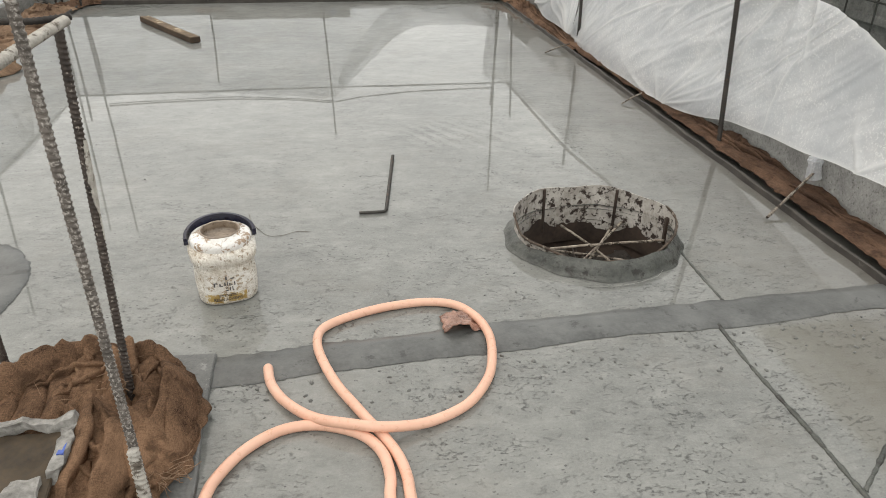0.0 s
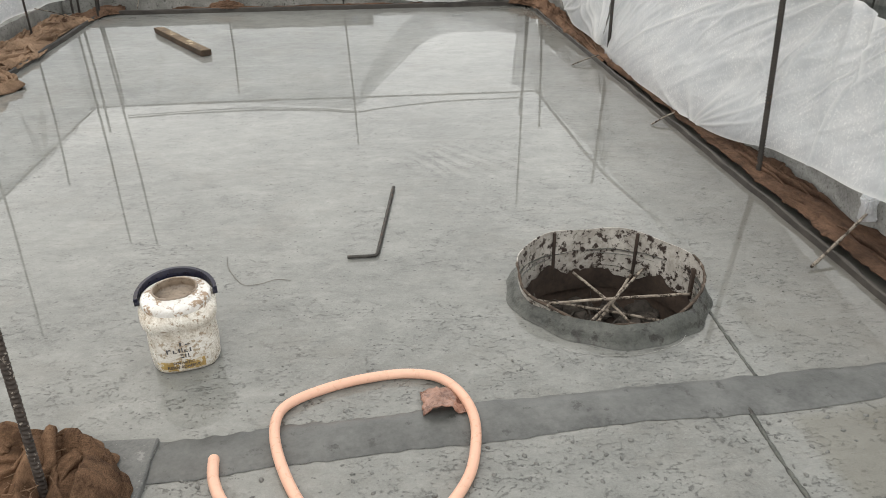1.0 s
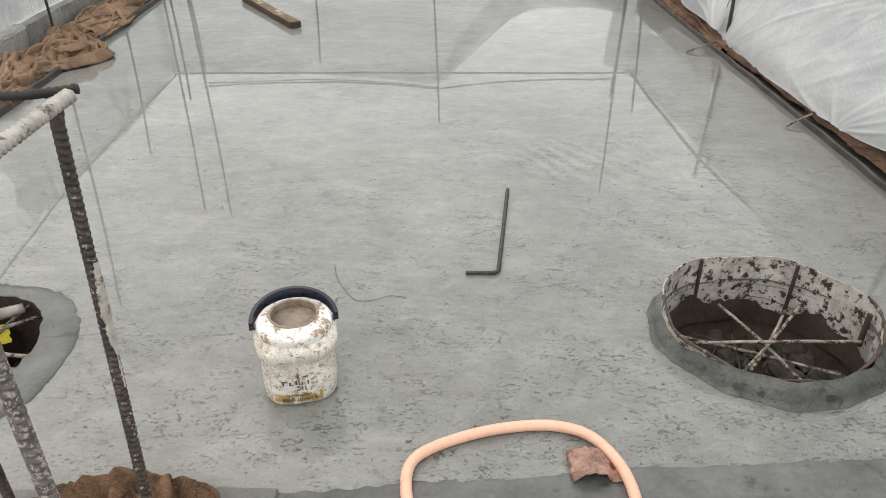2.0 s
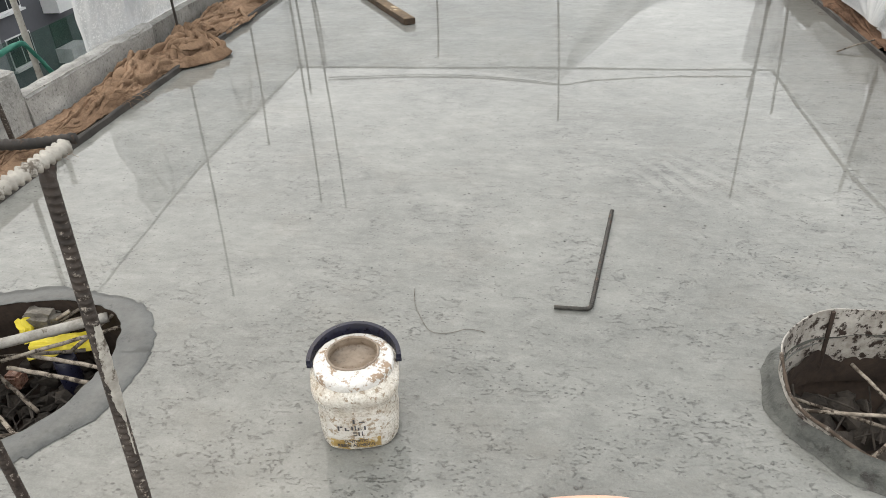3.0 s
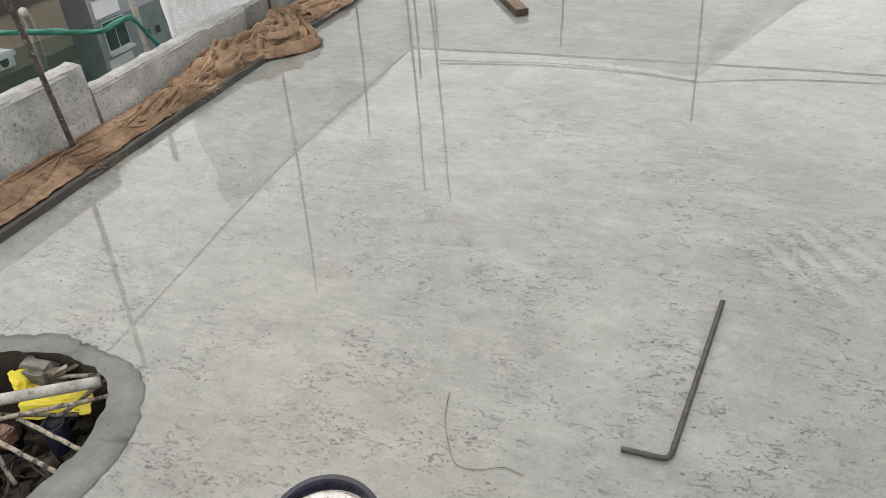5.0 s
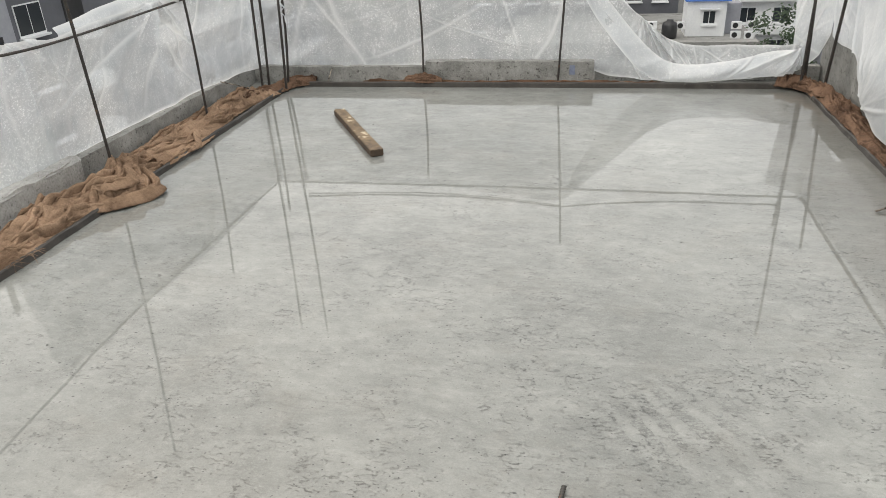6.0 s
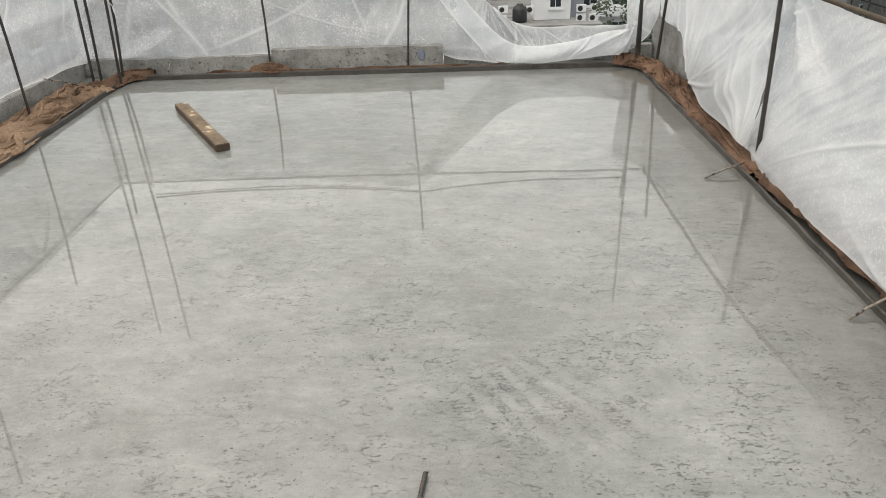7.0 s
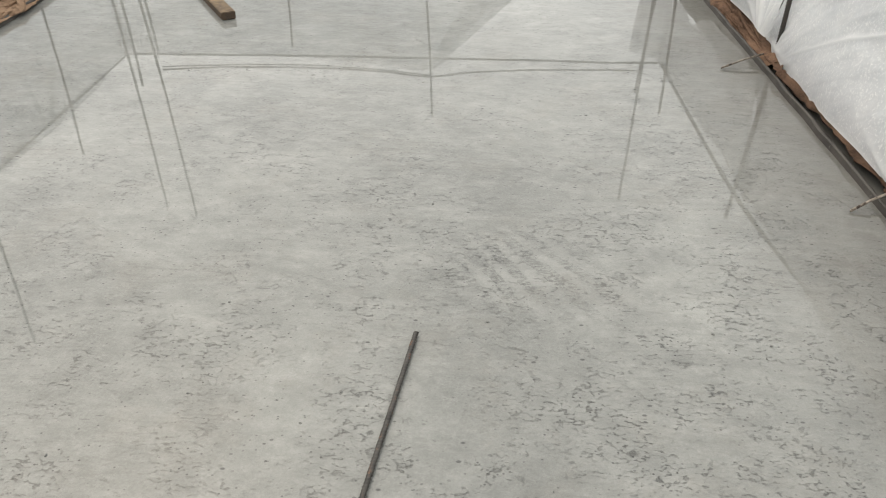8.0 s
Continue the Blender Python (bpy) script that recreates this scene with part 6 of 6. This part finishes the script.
def left_city():
    g = thing("apartment_building", (-30, 32, -26), "grey rendered apartment building with white framed windows", "building", "buildings round the roof")
    off = Vector((30, -32, 26))
    def wpart(name, bm, mat, label=""):
        bmesh.ops.translate(bm, verts=bm.verts[:], vec=off)
        return part(name, bm, mat, g, label)
    wpart("wall", box(-44, -30, 31.6, 37.4, -26, 7), GREY_PAINT)
    wpart("wall", box(-45, -30.6, 37.4, 48, -26, 9), DARK_PAINT, "dark grey wall")
    for s in range(6):
        z = -17.0 + 3.1 * s
        window(g, 0.0, -0.05 + 0.15, z + 26, 1.75, 1.6, "x")
        wpart("panel", box(-30.0, -29.9, 31.8, 33.7, z - 1.25, z - 0.35), WHITE_PAINT, "white panel under the window")
        # flat black plates give the shade inside the vent and balcony openings
        for dy in (0, 0.85):
            wpart("vent", box(-30.0, -29.97, 35.2 + dy, 35.6 + dy, z - 0.2, z + 0.2), BLACK_TANK, "black plate in place of a small shaded opening")
        window(g, -0.6, 6.4 , z + 26 - 0.2, 2.2, 1.7, "x")
        wpart("balcony", box(-30.6, -29.5, 42.4, 44.4, z - 1.1, z - 0.2), WHITE_PAINT, "pale balcony front")
        wpart("opening", box(-30.6, -30.55, 42.5, 44.3, z - 0.2, z + 1.3), BLACK_TANK, "black plate in place of a shaded balcony opening")
    b = thing("beige_house", (-27, 20, -26), "beige rendered house with dark brown bands", "building", "buildings round the roof")
    def bpart(name, bm, mat, label=""):
        bmesh.ops.translate(bm, verts=bm.verts[:], vec=Vector((27, -20, 26)))
        return part(name, bm, mat, b, label)
    bpart("wall", box(-40, -28.2, 6, 28.3, -26, 1.0), BEIGE_PAINT)
    for s in range(6):
        z = -18.6 + 3.0 * s
        bpart("band", box(-28.2, -28.1, 6, 28.3, z, z + 0.65), BROWN_PAINT, "dark brown band")
        bpart("slab", box(-28.2, -26.9, 6, 24.0, z + 1.75, z + 1.95), WHITE_PAINT, "pale balcony slab")
        for y in (11, 15, 19, 22.5):
            window(b, -1.2, y - 20, z + 26 + 1.2, 1.2, 1.1, "x")
    for y, z in ((26.6, -5.6), (24.2, -8.6)):
        ac_unit(-28.2, y, z, "x")
    c = thing("far_apartment_building", (-34, 50, -26), "far grey apartment building with balconies", "building", "buildings round the roof")
    part("wall", box(-12, 4, 0, 34, 0, 26), GREY_PAINT, c)
    for s in range(7):
        for k in range(7):
            window(c, 4.0, 1.5 + k * 4.6, 4.5 + 3.0 * s, 2.0, 1.5, "x")
        part("balcony", box(4, 4.8, 0.5, 33, 3.4 + 3.0 * s, 4.1 + 3.0 * s), WHITE_PAINT if s % 2 else GREY_PAINT, c)


left_city()


def far_city():
    r = thing("low_roof_building", (9, 66, -26), "low building with a stained flat roof", "building", "buildings round the roof")
    part("wall", box(-16, 5.6, 0, 18, 0, 14.6), ROOF_SCREED, r)
    part("roof_edge", box(-16.2, 5.8, -0.2, 0.2, 14.6, 15.5), ROOF_SCREED, r, "pale parapet band")
    part("roof", box(-16, 5.6, 0.2, 18, 14.6, 15.0), ROOF_SCREED, r)
    for k in range(9):
        window(r, -15 + k * 2.3, 0.0, 12.4, 1.7, 1.5, "-y")
    h = thing("roof_hut", (10.5, 71, -11.0), "white roof hut with a blue sheet roof", "hut")
    part("wall", box(-1.7, 1.6, 0, 3, 0, 3.0, 0.03), WHITE_PAINT, h)
    part("roof", box(-1.9, 1.9, -0.3, 3.3, 3.0, 3.15, 0.02), BLUE_ROOF, h, "bright blue roof sheet")
    window(h, -0.35, 0.0, 1.1, 1.1, 1.1, "-y")
    part("canopy", box(-0.6, 1.0, -0.5, 0.0, 2.3, 2.38), WHITE_PAINT, h, "thin window canopy")
    part("side_wall", box(1.6, 3.0, 1.2, 3, 0, 2.6, 0.02), GREY_PAINT, h, "grey side wall")
    tank = thing("water_tank", (7.4, 70.4, -11.0), "black plastic water tank on the roof", "water tank")
    prof = [(0.0, 0.0), (0.62, 0.0), (0.66, 0.1), (0.66, 1.1), (0.55, 1.35), (0.3, 1.45), (0.28, 1.6), (0.0, 1.6)]
    part("body", grid(lambda u, v: Vector((math.cos(6.2832 * u) * prof[round(v * 7)][0], math.sin(6.2832 * u) * prof[round(v * 7)][0], prof[round(v * 7)][1])), 28, 7, True), BLACK_TANK, tank, smooth=True)
    for x, y, z in ((3.6, 70.6, -11), (4.7, 70.6, -11), (5.8, 70.7, -11), (5.9, 70.7, -10.2), (12.9, 70.2, -11), (12.9, 70.2, -10.2), (14.0, 70.0, -11), (8.5, 71.5, -10.4), (14.2, 70.4, -10.2)):
        ac_unit(x, y, z, "-y")
    d = thing("dark_tower", (1, 86, -26), "dark grey block behind the low roof", "building", "buildings round the roof")
    part("wall", box(-14, 8.6, 0, 12, 0, 32), DARK_PAINT, d)
    for s in range(6):
        for k in range(8):
            window(d, -13 + k * 2.7, 0.0, 13 + 3 * s, 1.6, 1.5, "-y")
    w = thing("pale_tower", (17, 78, -26), "pale apartment block with small windows", "building", "buildings round the roof")
    part("wall", box(-3.2, 9, 0, 12, 0, 30), WHITE_PAINT, w)
    for s in range(7):
        for k in range(4):
            window(w, -2.6 + k * 3, 0.0, 9 + 3 * s, 1.5, 1.4, "-y")
        part("balcony", box(-3.2, 9, -0.8, 0, 8.0 + 3 * s, 8.7 + 3 * s), WHITE_PAINT, w)
    e = thing("side_tower", (17.2, 48, -26), "grey block with rows of windows beside the trees", "building", "buildings round the roof")
    part("wall", box(-0.4, 12, 0, 14, 0, 27), GREY_PAINT, e)
    for s in range(7):
        for k in range(4):
            window(e, 0.2 + k * 2.8, 0.0, 6 + 3 * s, 1.7, 1.6, "-y")


far_city()


def right_city():
    b = thing("scaffolded_block", (26, 20, -26), "unfinished grey block behind sheer netting and dark scaffold", "building", "buildings round the roof")
    part("wall", box(0, 12, -14, 34, 0, 24.5), ROOF_SCREED, b)
    part("netting", grid(lambda u, v: Vector((-1.0 + 0.15 * fold(u * 20, v * 4, 3), -14 + 48 * u, 2 + 22 * v)), 80, 20), NET_GREY, b, "sheer grey green scaffold netting")
    for k in range(25):
        part("scaffold_pole", tube([(-0.7, -14 + 2 * k, 0), (-0.7, -14 + 2 * k, 25.5)], 0.05, 6), STEEL, b)
    for k in range(9):
        part("scaffold_ledger", tube([(-0.7, -14, 8 + 2 * k), (-0.7, 34, 8 + 2 * k)], 0.05, 6), STEEL, b)
    for k in range(8):
        part("floor_slab", box(-0.4, 0.0, -14, 34, 3 * k + 3, 3 * k + 3.3), ROOF_SCREED, b, "pale floor edge")


right_city()


def tree(x, y, z, tall, seed):
    rnd = random.Random(seed)
    t = thing("tree", (x, y, z), "leafy green street tree between the buildings", "tree", "trees")
    trunk = tube(spline([(0, 0, 0), (0.2, 0.1, tall * 0.35), (0.1, -0.2, tall * 0.8)], 6), lambda s, a: 0.28 * (1 - s / (tall * 1.3)), 8)
    part("trunk", trunk, BARK, t)
    for k in range(5):
        a = k * 1.3
        part("limb", tube(spline([(0.15, 0, tall * (0.4 + 0.06 * k)), (math.cos(a) * 1.0, math.sin(a) * 1.0, tall * (0.55 + 0.06 * k)), (math.cos(a) * 1.9, math.sin(a) * 1.9, tall * (0.68 + 0.06 * k))], 4), 0.09, 6), BARK, t)
    bm = bmesh.new()
    clumps = [Vector((rnd.gauss(0, 1.3), rnd.gauss(0, 1.3), tall * rnd.uniform(0.5, 1.05))) for _ in range(34)]
    for c in clumps:
        for _ in range(150):
            p = c + Vector((rnd.gauss(0, 0.45), rnd.gauss(0, 0.45), rnd.gauss(0, 0.38)))
            d1 = Vector((rnd.uniform(-1, 1), rnd.uniform(-1, 1), rnd.uniform(-0.6, 0.6))).normalized() * 0.16
            d2 = d1.orthogonal().normalized() * 0.08
            bm.faces.new([bm.verts.new(q) for q in (p - d1, p + d2, p + d1, p - d2)])
    part("crown", bm, LEAF, t)


tree(17.0, 62, -26, 19.0, 1)
tree(17.2, 57, -26, 16.5, 2)
tree(-24.0, 21.0, -26, 15, 3)
